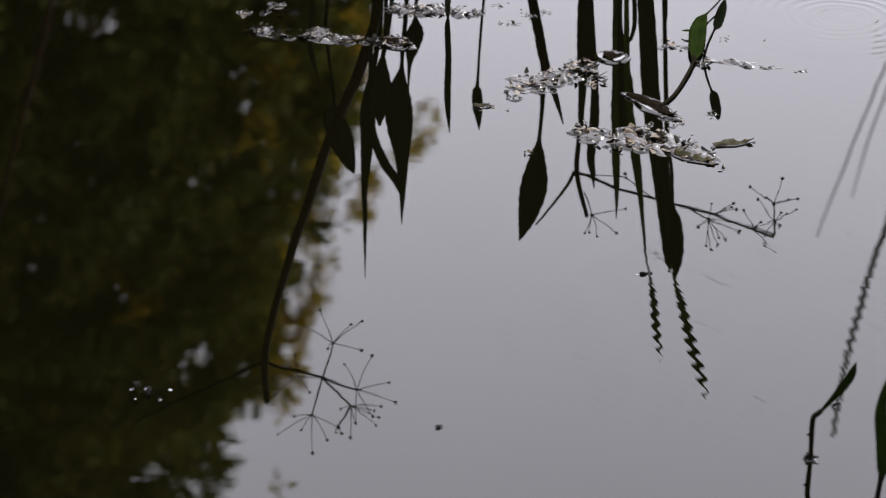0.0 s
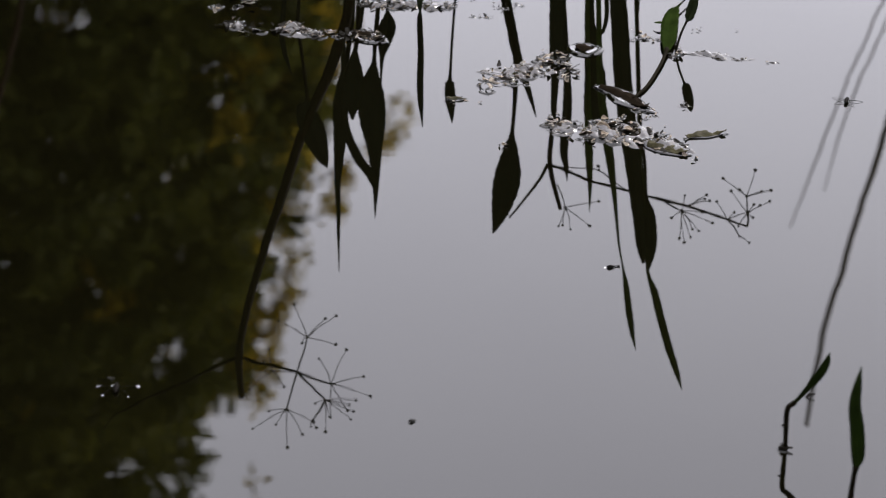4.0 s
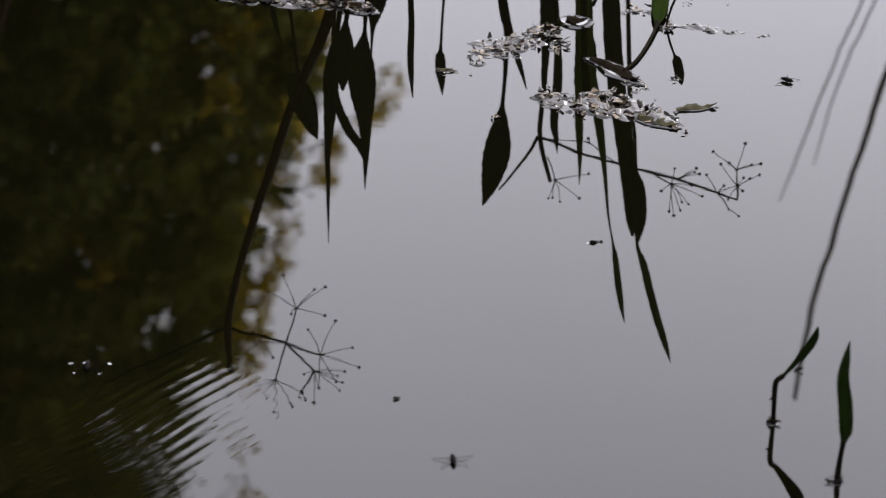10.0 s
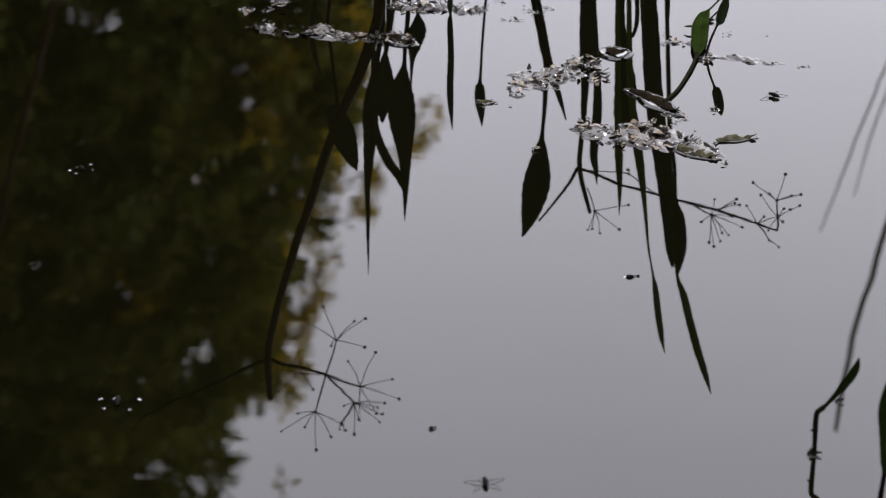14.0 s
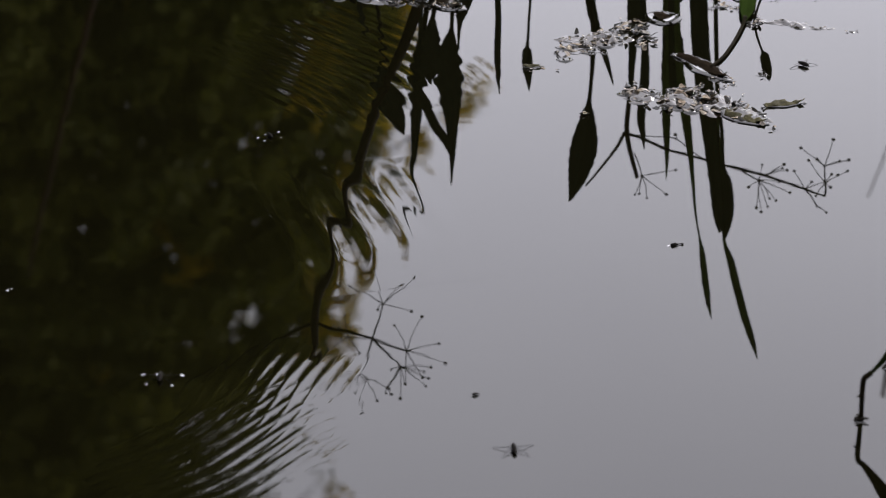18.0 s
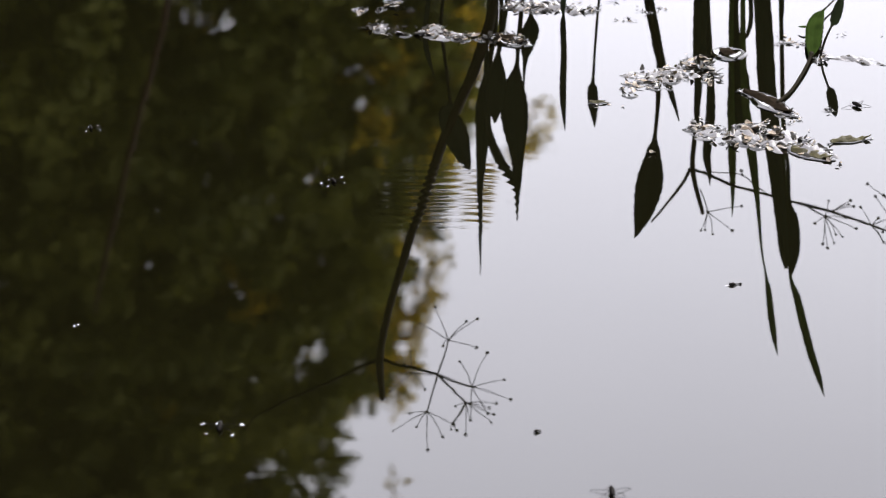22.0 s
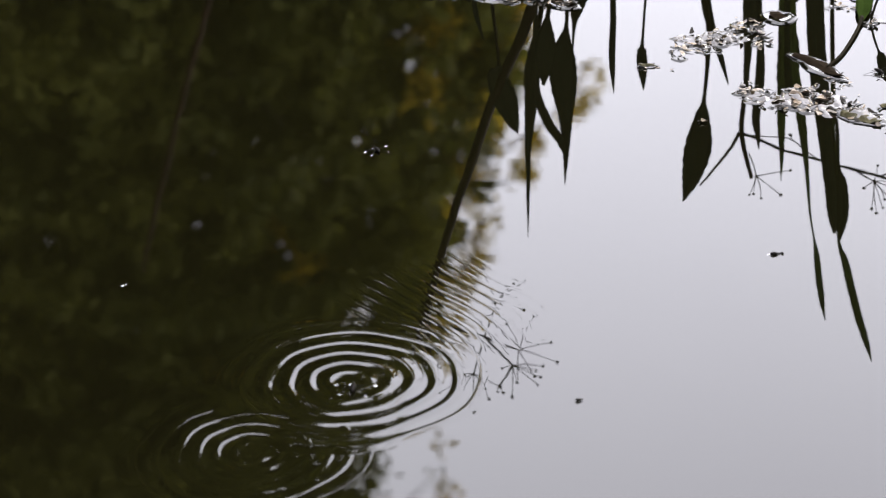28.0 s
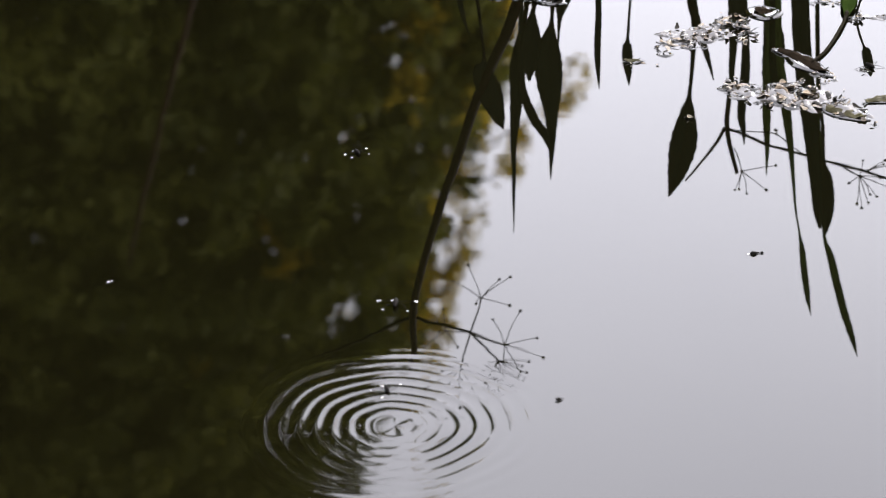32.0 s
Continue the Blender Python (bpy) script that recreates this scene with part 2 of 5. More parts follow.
def blade_mesh(name, rows, mat, fold=0.22, turn=0.0, thick=0.0006, across=(1, 0, 0)):
    """A leaf blade of real thickness through rows of x, y, z, width: a shallow trough with a midrib."""
    verts, faces = [], []
    stops = (-1.0, -0.62, -0.12, 0.0, 0.12, 0.62, 1.0)
    lift = (0.50, 0.24, 0.02, -0.10, 0.02, 0.24, 0.50)
    n, p = len(stops), np.array(rows, float)
    for face in (1, -1):
        for i, row in enumerate(p):
            ahead = Vector(p[min(i + 1, len(p) - 1)][:3] - p[max(i - 1, 0)][:3]).normalized()
            side = Vector(across) - ahead * ahead.dot(Vector(across))
            side = side.normalized() if side.length > 1e-4 else Vector((0, 1, 0))
            out = side.cross(ahead)
            a = turn * (i / len(p) - 0.5)
            side, out = side * math.cos(a) + out * math.sin(a), out * math.cos(a) - side * math.sin(a)
            half = max(row[3], 0.0004) / 2
            for s, z in zip(stops, lift):
                wave = 1 + 0.03 * math.sin(i * 2.1 + 3 * s)
                verts.append(Vector(row[:3]) + side * (half * s * wave) + out * (z * fold * 2 * half + face * thick / 2))
    m = len(p) * n
    for i in range(len(p) - 1):
        for s in range(n - 1):
            a = i * n + s
            faces.append((a, a + 1, a + n + 1, a + n))
            faces.append((m + a, m + a + n, m + a + n + 1, m + a + 1))
        for s in (0, n - 1):
            a = i * n + s
            faces.append((a, a + n, m + a + n, m + a) if s == 0 else (a, m + a, m + a + n, a + n))
    for i in (0, len(p) - 1):
        for s in range(n - 1):
            a = i * n + s
            faces.append((a, m + a, m + a + 1, a + 1) if i == 0 else (a, a + 1, m + a + 1, m + a))
    return mesh_of(name, verts, faces, mat)


# ---- the setting: ground, bank, water ----
POND = (0.0, 9.0, 10.4)


def ground():
    verts, faces, rings, spokes = [], [], [0.0, 6.0, 9.0, 9.9, 10.3, 10.7, 11.4, 12.5, 14, 17, 22, 30, 45, 80, 200, 600, 2500], 96
    for r in rings:
        for s in range(spokes):
            a = 2 * math.pi * s / spokes
            edge = POND[2] / 10.4 * r
            x, y = edge * math.cos(a), POND[1] + edge * math.sin(a)
            rough = noise.noise(Vector((x * 0.3, y * 0.3, 0)))
            z = -0.9 if r < 9.5 else -0.35 if r < 10.1 else -0.05 if r < 10.5 else 0.10 if r < 11 else 0.22 + 0.25 * min(1, (r - 11) / 8) + 0.12 * rough
            verts.append((x, y, z))
    for i in range(len(rings) - 1):
        for s in range(spokes):
            a, b = i * spokes + s, i * spokes + (s + 1) % spokes
            faces.append((a, b, b + spokes, a + spokes))
    tagged(new("ground", mesh_of("ground", verts, faces, EARTH)), "earth bank with thin grass round the pond", "ground", kind="structure")
    verts = [(POND[2] * 1.01 * math.cos(2 * math.pi * s / 128), POND[1] + POND[2] * 1.01 * math.sin(2 * math.pi * s / 128), 0) for s in range(128)]
    tagged(new("water", mesh_of("water", verts, [tuple(range(128))], WATER, False)), "calm dark pond water mirroring trees and grey sky", "water", kind="structure")


ground()


# ---- trees ----
OUTLINE_Z = (0.0, 3.0, 4.5, 5.2, 5.6, 5.92, 6.08, 6.27, 6.43, 6.58, 6.74, 6.9, 7.07, 7.27, 7.48, 7.69, 7.74, 7.79, 7.86, 8.03, 8.22, 8.4, 8.6, 8.8, 9.4, 10.5)
OUTLINE_X = (-1.5, -0.36, -0.38, -0.42, -0.45, -0.52, -0.62, -0.69, -0.70, -0.82, -0.94, -0.96, -0.94, -1.00, -1.05, -1.10, -1.22, -1.44, -1.58, -1.56, -1.45, -1.43, -1.45, -1.45, -2.1, -2.9)
# openings in the foliage: sideways, height and size
GAPS = ((-1.74, 7.67, 0.085), (-1.70, 7.38, 0.04), (-1.82, 8.22, 0.05), (-1.93, 7.78, 0.035), (-1.59, 8.45, 0.06), (-1.77, 8.62, 0.09), (-1.90, 8.40, 0.045),
        (-1.72, 8.77, 0.07), (-1.63, 8.84, 0.07), (-1.60, 8.63, 0.06), (-2.09, 8.76, 0.055), (-1.93, 8.83, 0.05), (-1.80, 7.95, 0.035), (-2.50, 7.58, 0.06), (-2.48, 7.50, 0.04),
        (-2.08, 7.35, 0.04), (-3.79, 7.56, 0.065), (-3.46, 8.55, 0.04), (-3.0, 5.91, 0.04), (-2.17, 5.23, 0.05), (-1.81, 5.37, 0.045),
        (-2.65, 5.49, 0.05), (-2.29, 5.88, 0.04), (-1.22, 6.18, 0.06), (-1.05, 6.14, 0.05), (-1.02, 5.79, 0.04), (-0.99, 6.27, 0.045), (-0.87, 6.33, 0.05))
TREE_PLACE = (-4.4, 13.5, 0.35)


def noise_field(x, z):
    return np.array([noise.noise(Vector((a * 4.2, 1.5, b * 4.2))) for a, b in zip(x.tolist(), z.tolist())])


def open_gaps(centres):
    """Keep only the sprigs that leave the crown's openings clear towards the pond's near bank."""
    p = np.array(centres) + np.array(TREE_PLACE)
    f = (TREE_PLACE[1] - EYE[1]) / (p[:, 1] - EYE[1])
    x, z = EYE[0] + (p[:, 0] - EYE[0]) * f, (p[:, 2] + EYE[2]) * f - EYE[2]
    keep, rng = np.ones(len(p), bool), np.random.default_rng(12)
    chance = rng.random(len(p))
    for gx, gz, r in GAPS:
        keep &= ((x - gx) ** 2 * 1.3 + (z - gz) ** 2 > (r + (0.045 if gx > -2.2 else 0.015)) ** 2) | (chance < (0.08 if gx > -2.2 else 0.22))
    thin = (z > 7.3) & (x > -2.1) & (x < -1.45) & (noise_field(x, z) > -0.05)
    ragged = (z > 8.38) & (x > -1.95) & (noise_field(1.7 * x, 1.7 * z) > -0.12)
    return keep & (~thin | (chance < 0.42)) & (~ragged | (chance < 0.2))


def leaf_cloud(name, centres, mat, count, size, seed, spread, along=0.0):
    """Many small pointed leaves, each two triangles folded on the midrib, set along drooping sprigs."""
    rng = np.random.default_rng(seed)
    centres = np.array(centres)
    pick = rng.integers(0, len(centres), count)
    sprig = rng.normal(0, 1, (len(centres), 3)) * np.array((1, 1, 0.5)) + np.array((0.2, 0, -0.35))
    sprig /= np.linalg.norm(sprig, axis=1)[:, None]
    p = centres[pick] + rng.normal(0, 1, (count, 3)) * np.array(spread) + sprig[pick] * rng.uniform(-1, 1, (count, 1)) * along
    d = rng.normal(0, 0.7, (count, 3)) + sprig[pick] + np.array((0.0, 0.0, -0.4))
    d /= np.linalg.norm(d, axis=1)[:, None]
    q = np.cross(d, rng.normal(0, 1, (count, 3)))
    q /= np.linalg.norm(q, axis=1)[:, None]
    s = size * rng.uniform(0.6, 1.3, (count, 1))
    up = np.cross(d, q) * s * 0.08
    verts = np.stack([p, p + d * s * 0.5 + q * s * 0.28 + up, p + d * s, p + d * s * 0.5 - q * s * 0.28 + up], 1).reshape(-1, 3)
    faces = [f for i in range(0, 4 * count, 4) for f in ((i, i + 1, i + 2), (i, i + 2, i + 3))]
    return mesh_of(name, verts.tolist(), faces, mat, False)


def big_tree():
    rng = random.Random(4)
    tree = thing("tree", *TREE_PLACE, "tall leafy tree with yellowing edges on the far bank", "tree", "trees round the pond")
    rows = [(0, 0, -0.3, 0.34), (0.05, 0, 1.5, 0.27), (-0.1, 0.1, 3.5, 0.21), (0.1, 0, 6, 0.13), (0.0, 0, 8.6, 0.05)]
    piece("trunk", mesh_of("trunk", *tube(glide(rows, 14), 12), BARK), tree)
    for i in range(34):
        z0 = rng.uniform(1.6, 7.6)
        a = rng.uniform(0, 2 * math.pi) if i > 14 else rng.uniform(-0.5, 0.35)
        reach = rng.uniform(1.6, 3.2) * (1 - max(0, z0 - 5) * 0.16)
        end = (reach * math.cos(a), reach * 0.8 * math.sin(a), z0 + rng.uniform(0.5, 1.6))
        piece("limb", mesh_of("limb", *tube(glide([(0, 0, z0, 0.07), (end[0] * 0.5, end[1] * 0.5, z0 + 0.5, 0.045), (*end, 0.012)], 8), 6), BARK), tree)
    sprigs, gold, outer, outer_gold = [], [], [], []

    def rim(z):
        return float(np.interp(z + TREE_PLACE[2], OUTLINE_Z, OUTLINE_X)) - TREE_PLACE[0]
    for i in range(11000):
        z = rng.uniform(1.2, 9.7)
        room = max(0.4, rim(z))
        x = rng.uniform(-room, room - 0.24)
        y = rng.uniform(-1, 1) * 1.7 * math.sqrt(max(0.05, 1 - (x / (room + 0.3)) ** 2))
        patch = noise.noise(Vector((x * 1.5, 4.0, z * 1.5)))
        # sprigs near the outline take the brighter colour, as if lit from outside
        warm = (x > room - 0.22 and 5.3 < z < 7.5 and rng.random() < 0.6) or (x > room - 1.2 and z < 5.3 and patch > 0.16 and rng.random() < 0.6) or (patch > 0.45 and rng.random() < 0.4 and z < 7.3)
        (gold if warm else sprigs).append((x, y, z))
    for i in range(520):
        z = rng.uniform(4.6, 9.1)
        x = rim(z) - 0.11 + 0.10 * noise.noise(Vector((3.4 * z, 0.7, 2.0))) - abs(rng.gauss(0, 0.11))
        (outer_gold if z < 7.5 and rng.random() < 0.6 else outer).append((x, rng.uniform(-0.4, 0.6), z))
    # single sprays that reach out over the water: sideways, height, count of sprigs
    for x, z, n in ((-0.22, 5.86, 3), (-0.27, 5.99, 2), (-0.36, 6.06, 1), (-0.54, 6.36, 5), (-0.64, 6.44, 3), (-0.88, 7.02, 5), (-0.94, 7.14, 6), (-0.86, 6.86, 2), (-1.0, 7.3, 5), (-1.02, 7.60, 5), (-1.03, 7.73, 4), (-1.11, 7.80, 3), (-1.22, 7.73, 3), (-1.36, 7.75, 2), (-1.19, 8.68, 2), (-1.16, 8.75, 2), (-1.24, 8.81, 1)):
        for k in range(n):
            outer_gold.append((x - TREE_PLACE[0] + rng.gauss(0, 0.03), rng.uniform(-0.2, 0.2), z - TREE_PLACE[2] + rng.gauss(0, 0.03)))
    for x, z, xe, ze in ((-0.75, 6.33, -0.22, 5.86), (-0.85, 6.55, -0.5, 6.36), (-1.0, 7.2, -0.76, 7.0), (-1.5, 8.98, -1.2, 8.74)):
        rows = [(x, 0, z, 0.010), ((x + xe) / 2, 0.03, (z + ze) / 2 + 0.05, 0.007), (xe, 0, ze, 0.003)]
        piece("twig", mesh_of("twig", *tube(glide([(a - TREE_PLACE[0], b, c - TREE_PLACE[2], r) for a, b, c, r in rows], 6), 5), BARK), tree)
    sets, sparse = {}, []
    for key, centres in (("crown", sprigs), ("gold", gold), ("outer", outer), ("outer_gold", outer_gold)):
        keep = open_gaps(centres)
        sets[key] = np.array(centres)[keep]
        sparse.append(np.array(centres)[~keep])
    sparse = np.concatenate(sparse)
    ragged = (sparse[:, 2] > 7.85) & (sparse[:, 0] > 2.4)
    sparse = sparse[~ragged | (np.arange(len(sparse)) % 3 == 0)]
    piece("sparse_foliage", leaf_cloud("sparse_foliage", sparse, CROWN, 13 * len(sparse), 0.052, 9, (0.04, 0.04, 0.04), 0.06), tree, label="thin small leaves in the crown's openings")
    piece("crown", leaf_cloud("crown", sets["crown"], CROWN, 42 * len(sets["crown"]), 0.103, 1, (0.05, 0.05, 0.05), 0.10), tree)
    piece("turning_foliage", leaf_cloud("turning_foliage", sets["gold"], GOLD, 28 * len(sets["gold"]), 0.10, 2, (0.05, 0.05, 0.05), 0.10), tree, label="yellow-green leaves coloured as lit from behind")
    piece("outer_foliage", leaf_cloud("outer_foliage", sets["outer"], CROWN, 24 * len(sets["outer"]), 0.085, 7, (0.03, 0.03, 0.03), 0.09), tree)
    piece("outer_turning_foliage", leaf_cloud("outer_turning_foliage", sets["outer_gold"], GOLD, 15 * len(sets["outer_gold"]), 0.072, 8, (0.028, 0.028, 0.028), 0.08), tree, label="yellow leaves at the twig ends, coloured as lit")
    return tree


tree = big_tree()
# copies added mostly out of view; trees behind the viewer dim the plants
for x, y, s, turn in ((-10.5, 10, 1.0, 40), (-12, 3, 1.1, 100), (-8.5, -5.0, 1.0, 200), (-2.5, -8.0, 1.05, 260), (4.5, -7.0, 1.0, 310), (10.5, -2.5, 1.0, 10), (-11.4, 17, 1.35, 30), (-14.5, 21.5, 1.5, 60), (-17, 17, 1.3, 150), (15, 5, 0.9, 80)):
    copy_thing(tree, pose(x, y, 0.4, 0, 0, turn) @ Matrix.Scale(s, 4))


def far_wood():
    rng = random.Random(9)
    centres = []
    for i in range(520):
        a = rng.uniform(0, 2 * math.pi)
        r = rng.uniform(52, 64)
        centres.append((r * math.cos(a), POND[1] + r * math.sin(a), rng.uniform(0.5, 7.5) * (0.75 + 0.25 * math.sin(a * 9))))
    wood = new("far_woods", leaf_cloud("far_woods", centres, CROWN, 42000, 0.7, 5, (1.6, 1.6, 1.0)))
    tagged(wood, "belt of dark green woodland round the meadow", "woods", kind="stuff")


far_wood()


# ---- water plants ----
def plantain(x, y, z, label):
    return thing("water_plantain", x, y, 0, label, "water plant", "plants standing in the pond")


leaf_rng = random.Random(21)


def add_leaf(plant, rows, petiole=0, lean=0.0, fresh=False, backlit=False, across=(1, 0, 0)):
    """rows: sideways, up, width from the water to the tip; the first of them form the stalk, the rest the blade."""
    off = leaf_rng.uniform(-0.004, 0.004)
    line = [(x, off + lean * z, z, w) for x, z, w in rows]
    line[0] = (line[0][0], line[0][1], min(line[0][2], 0.0), line[0][3])
    root = (line[0][0] * 0.8, 0, -0.06, line[0][3])
    if petiole:
        x, y, z, w = line[petiole]
        line[petiole] = (x, y, z, min(w, 1.2 * rows[0][2]))
    path = glide(line, 8 * (len(line) - 1))
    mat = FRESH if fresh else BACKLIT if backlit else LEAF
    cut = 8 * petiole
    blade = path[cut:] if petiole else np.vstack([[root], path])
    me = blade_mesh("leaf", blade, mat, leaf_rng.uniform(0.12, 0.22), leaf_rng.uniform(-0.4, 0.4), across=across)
    leaf = piece("leaf", me, plant)
    if petiole:
        stalk = np.vstack([[root], path[:cut + 2]])
        stalk[:, 3] = 0.5 * np.minimum(stalk[:, 3], rows[0][2] * 1.1)
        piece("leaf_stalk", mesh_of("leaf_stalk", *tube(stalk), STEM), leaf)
    return leaf


def add_bud(plant, x, z):
    """A tiny hooked bud on the side of a stalk."""
    rows = [(x, 0, z, 0.0012), (x - 0.0016, 0, z + 0.0004, 0.0011), (x - 0.0028, 0, z - 0.0006, 0.0006), (x - 0.0036, 0, z - 0.0002, 0.0002)]
    piece("bud", mesh_of("bud", *tube(glide(rows, 8), 6), STEM), plant)


def add_stalk(plant, rows):
    path = glide([(x, 0, z, w / 2) for x, z, w in rows], 8 * (len(rows) - 1))
    path = np.vstack([[(path[0][0], 0, -0.06, path[0][3])], path])
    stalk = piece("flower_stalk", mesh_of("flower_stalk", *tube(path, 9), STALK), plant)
    return stalk


def add_branch(plant, rows):
    path = glide([(x, 0, z, w / 2) for x, z, w in rows], 6 * (len(rows) - 1))
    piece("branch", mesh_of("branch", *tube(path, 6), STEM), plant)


def seed_mesh():
    bm = bmesh.new()
    bmesh.ops.create_icosphere(bm, subdivisions=1, radius=1.0)
    for v in bm.verts:
        v.co *= 1 + 0.16 * math.sin(9 * v.co.x + 5 * v.co.z)
    me = bpy.data.meshes.new("seed_head")
    bm.to_mesh(me)
    bm.free()
    me.materials.append(SEED)
    return me


SEED_HEAD = seed_mesh()


def add_umbel(plant, node, tips):
    """A whorl of thread-fine rays, each ending in a small round seed head."""
    verts, faces = [], []
    heads = []
    for x, z in tips:
        depth = leaf_rng.uniform(-0.003, 0.003)
        sag = leaf_rng.uniform(-0.002, 0.002)
        line = [(node[0], 0, node[1], 0.00065), ((node[0] + x) / 2 + sag, depth * 0.6, (node[1] + z) / 2 - abs(sag), 0.0005), (x, depth, z, 0.00042)]
        v, f = tube(glide(line, 6), 5)
        faces += [tuple(k + len(verts) for k in q) for q in f]
        verts += v
        heads.append((x, depth, z))
    umbel = piece("umbel", mesh_of("umbel", verts, faces, STEM), plant)
    for h in heads + [(node[0], 0, node[1])]:
        s = leaf_rng.uniform(0.0017, 0.0025)
        piece("seed_head", SEED_HEAD, umbel, pose(*h, 0, 0, leaf_rng.uniform(0, 360)) @ Matrix.Diagonal((s, s, s * 0.85, 1)))


def low_leaf(rows):
    """One leaf on a bent stalk that leans out low over the mat."""
    x, y = rows[0][0], rows[0][1]
    plant = thing("water_plantain", x, y, 0, "bright green leaf on a bent stalk leaning low", "water plant", "plants standing in the pond")
    path = glide([(a - x, b - y, c, w) for a, b, c, w in rows], 8 * (len(rows) - 1))
    leaf = piece("leaf", blade_mesh("leaf", path[24:60], FRESH, 0.15, 0.3), plant)
    lobe = [(path[40][0] - 0.003, path[40][1] + 0.002, path[40][2], 0.004), (path[40][0] - 0.011, path[40][1] + 0.001, path[40][2] + 0.001, 0.0055), (path[40][0] - 0.017, path[40][1] + 0.004, path[40][2], 0.0006)]
    piece("side_lobe", blade_mesh("side_lobe", glide(lobe, 8), FRESH, 0.1, 0, 0.0006, (0, 1, 0)), leaf)
    for part_rows in (path[:27], path[56:]):
        r = part_rows.copy()
        r[:, 3] *= 0.42
        piece("leaf_stalk", mesh_of("leaf_stalk", *tube(r), STEM), leaf)


def reed(x, y, z, rows, mat=None, label="slender bare reed stalk standing far out"):
    plant = thing("reed", x, y, 0, label, "reed", "reeds")
    path = glide([(a, 0, b, w / 2) for a, b, w in rows], 8 * (len(rows) - 1))
    path = np.vstack([[(path[0][0], 0, -0.1, path[0][3])], path])
    piece("stalk", mesh_of("stalk", *tube(path, 7), mat or REED), plant)


# ---- floating scraps ----
def scrap_mesh(seed, mat):
    """A curled, torn bit of leaf with a worn outline and some thickness, about one unit long."""
    rng = random.Random(seed)
    n, rings, verts, faces = 18, (0.35, 0.65, 0.88, 1.0), [], []
    curl, twist, narrow = rng.uniform(0.5, 2.4) * rng.choice((1, 1, -1)), rng.uniform(-0.8, 0.8), rng.uniform(0.28, 0.7)
    p, q, hook = rng.uniform(0, 6), rng.uniform(0, 6), rng.uniform(0.0, 0.5)
    for face in (0.022, -0.022):
        verts.append((0, hook * 0.1, face))
        for ring in rings:
            for k in range(n):
                a = 2 * math.pi * k / n
                e = ring * (1 + 0.16 * math.sin(2 * a + p) + 0.10 * math.sin(3 * a + q) + 0.05 * math.sin(7 * a + p))
                x, y = 0.5 * e * math.cos(a), 0.5 * narrow * e * math.sin(a)
                z = curl * (1.4 * y * y + 0.35 * x * x) + twist * x * y + 0.03 * math.sin(9 * x + 7 * y + seed)
                verts.append((x, y + hook * (0.1 - x * x), z + face * (1.15 - 0.8 * ring)))
    m = 1 + len(rings) * n
    for s in (0, m):
        for k in range(n):
            o = (k + 1) % n
            tri = (s, s + 1 + k, s + 1 + o)
            quads = [(s + 1 + i * n + k, s + 1 + i * n + n + k, s + 1 + i * n + n + o, s + 1 + i * n + o) for i in range(len(rings) - 1)]
            faces += [tri] + quads if s == 0 else [tri[::-1]] + [f[::-1] for f in quads]
    last = 1 + (len(rings) - 1) * n
    for k in range(n):
        o = (k + 1) % n
        faces.append((last + k, m + last + k, m + last + o, last + o))
    return mesh_of("leaf_scrap", verts, faces, mat)


def twig_mesh(seed, mat):
    rng = random.Random(seed)
    rows = [(x, rng.uniform(-0.08, 0.08), 0.05 + rng.uniform(-0.05, 0.1), 0.045 - 0.025 * abs(x)) for x in (-0.75, -0.35, 0.1, 0.5, 0.8)]
    return mesh_of("twig", *tube(glide(rows, 8), 5), mat)


SCRAPS = [scrap_mesh(k, (BROWN, SCRAP, DARK, PALE, BROWN, SCRAP, DARK, BROWN)[k % 8]) for k in range(24)]
TWIGS = [twig_mesh(k, DARK) for k in range(4)]
scrap_rng = random.Random(33)


def water_rim(parent, outline, width, height, turn=0.0):
    """The bent skin of the water round something afloat: it climbs outward from the thing to a low lip."""
    n, rows, verts, faces = len(outline), 9, [], []
    cx, cy = sum(p[0] for p in outline) / n, sum(p[1] for p in outline) / n
    for i in range(rows + 1):
        u = i / rows
        z = 0.5 - 0.5 * math.cos(math.pi * u / 0.62) if u < 0.62 else 0.5 + 0.5 * math.cos(math.pi * (u - 0.62) / 0.38)
        for k, (x, y) in enumerate(outline):
            a = 2 * math.pi * k / n
            d = max(1e-5, math.hypot(x - cx, y - cy))
            w = width * u * (1 + 0.4 * math.sin(a + turn))
            verts.append((x + (x - cx) / d * w, y + (y - cy) / d * w, 0.0001 + height * z * (0.35 + 0.75 * math.sin(a + turn) + 0.2 * math.sin(3 * a + 2 * turn)) - 0.0002 * (i == rows)))
    for i in range(rows):
        for k in range(n):
            a, c = i * n + k, i * n + (k + 1) % n
            faces.append((a, a + n, c + n, c))
    piece("water_rim", mesh_of("water_rim", verts, faces, WATER), parent, label="bright bent rim of water")


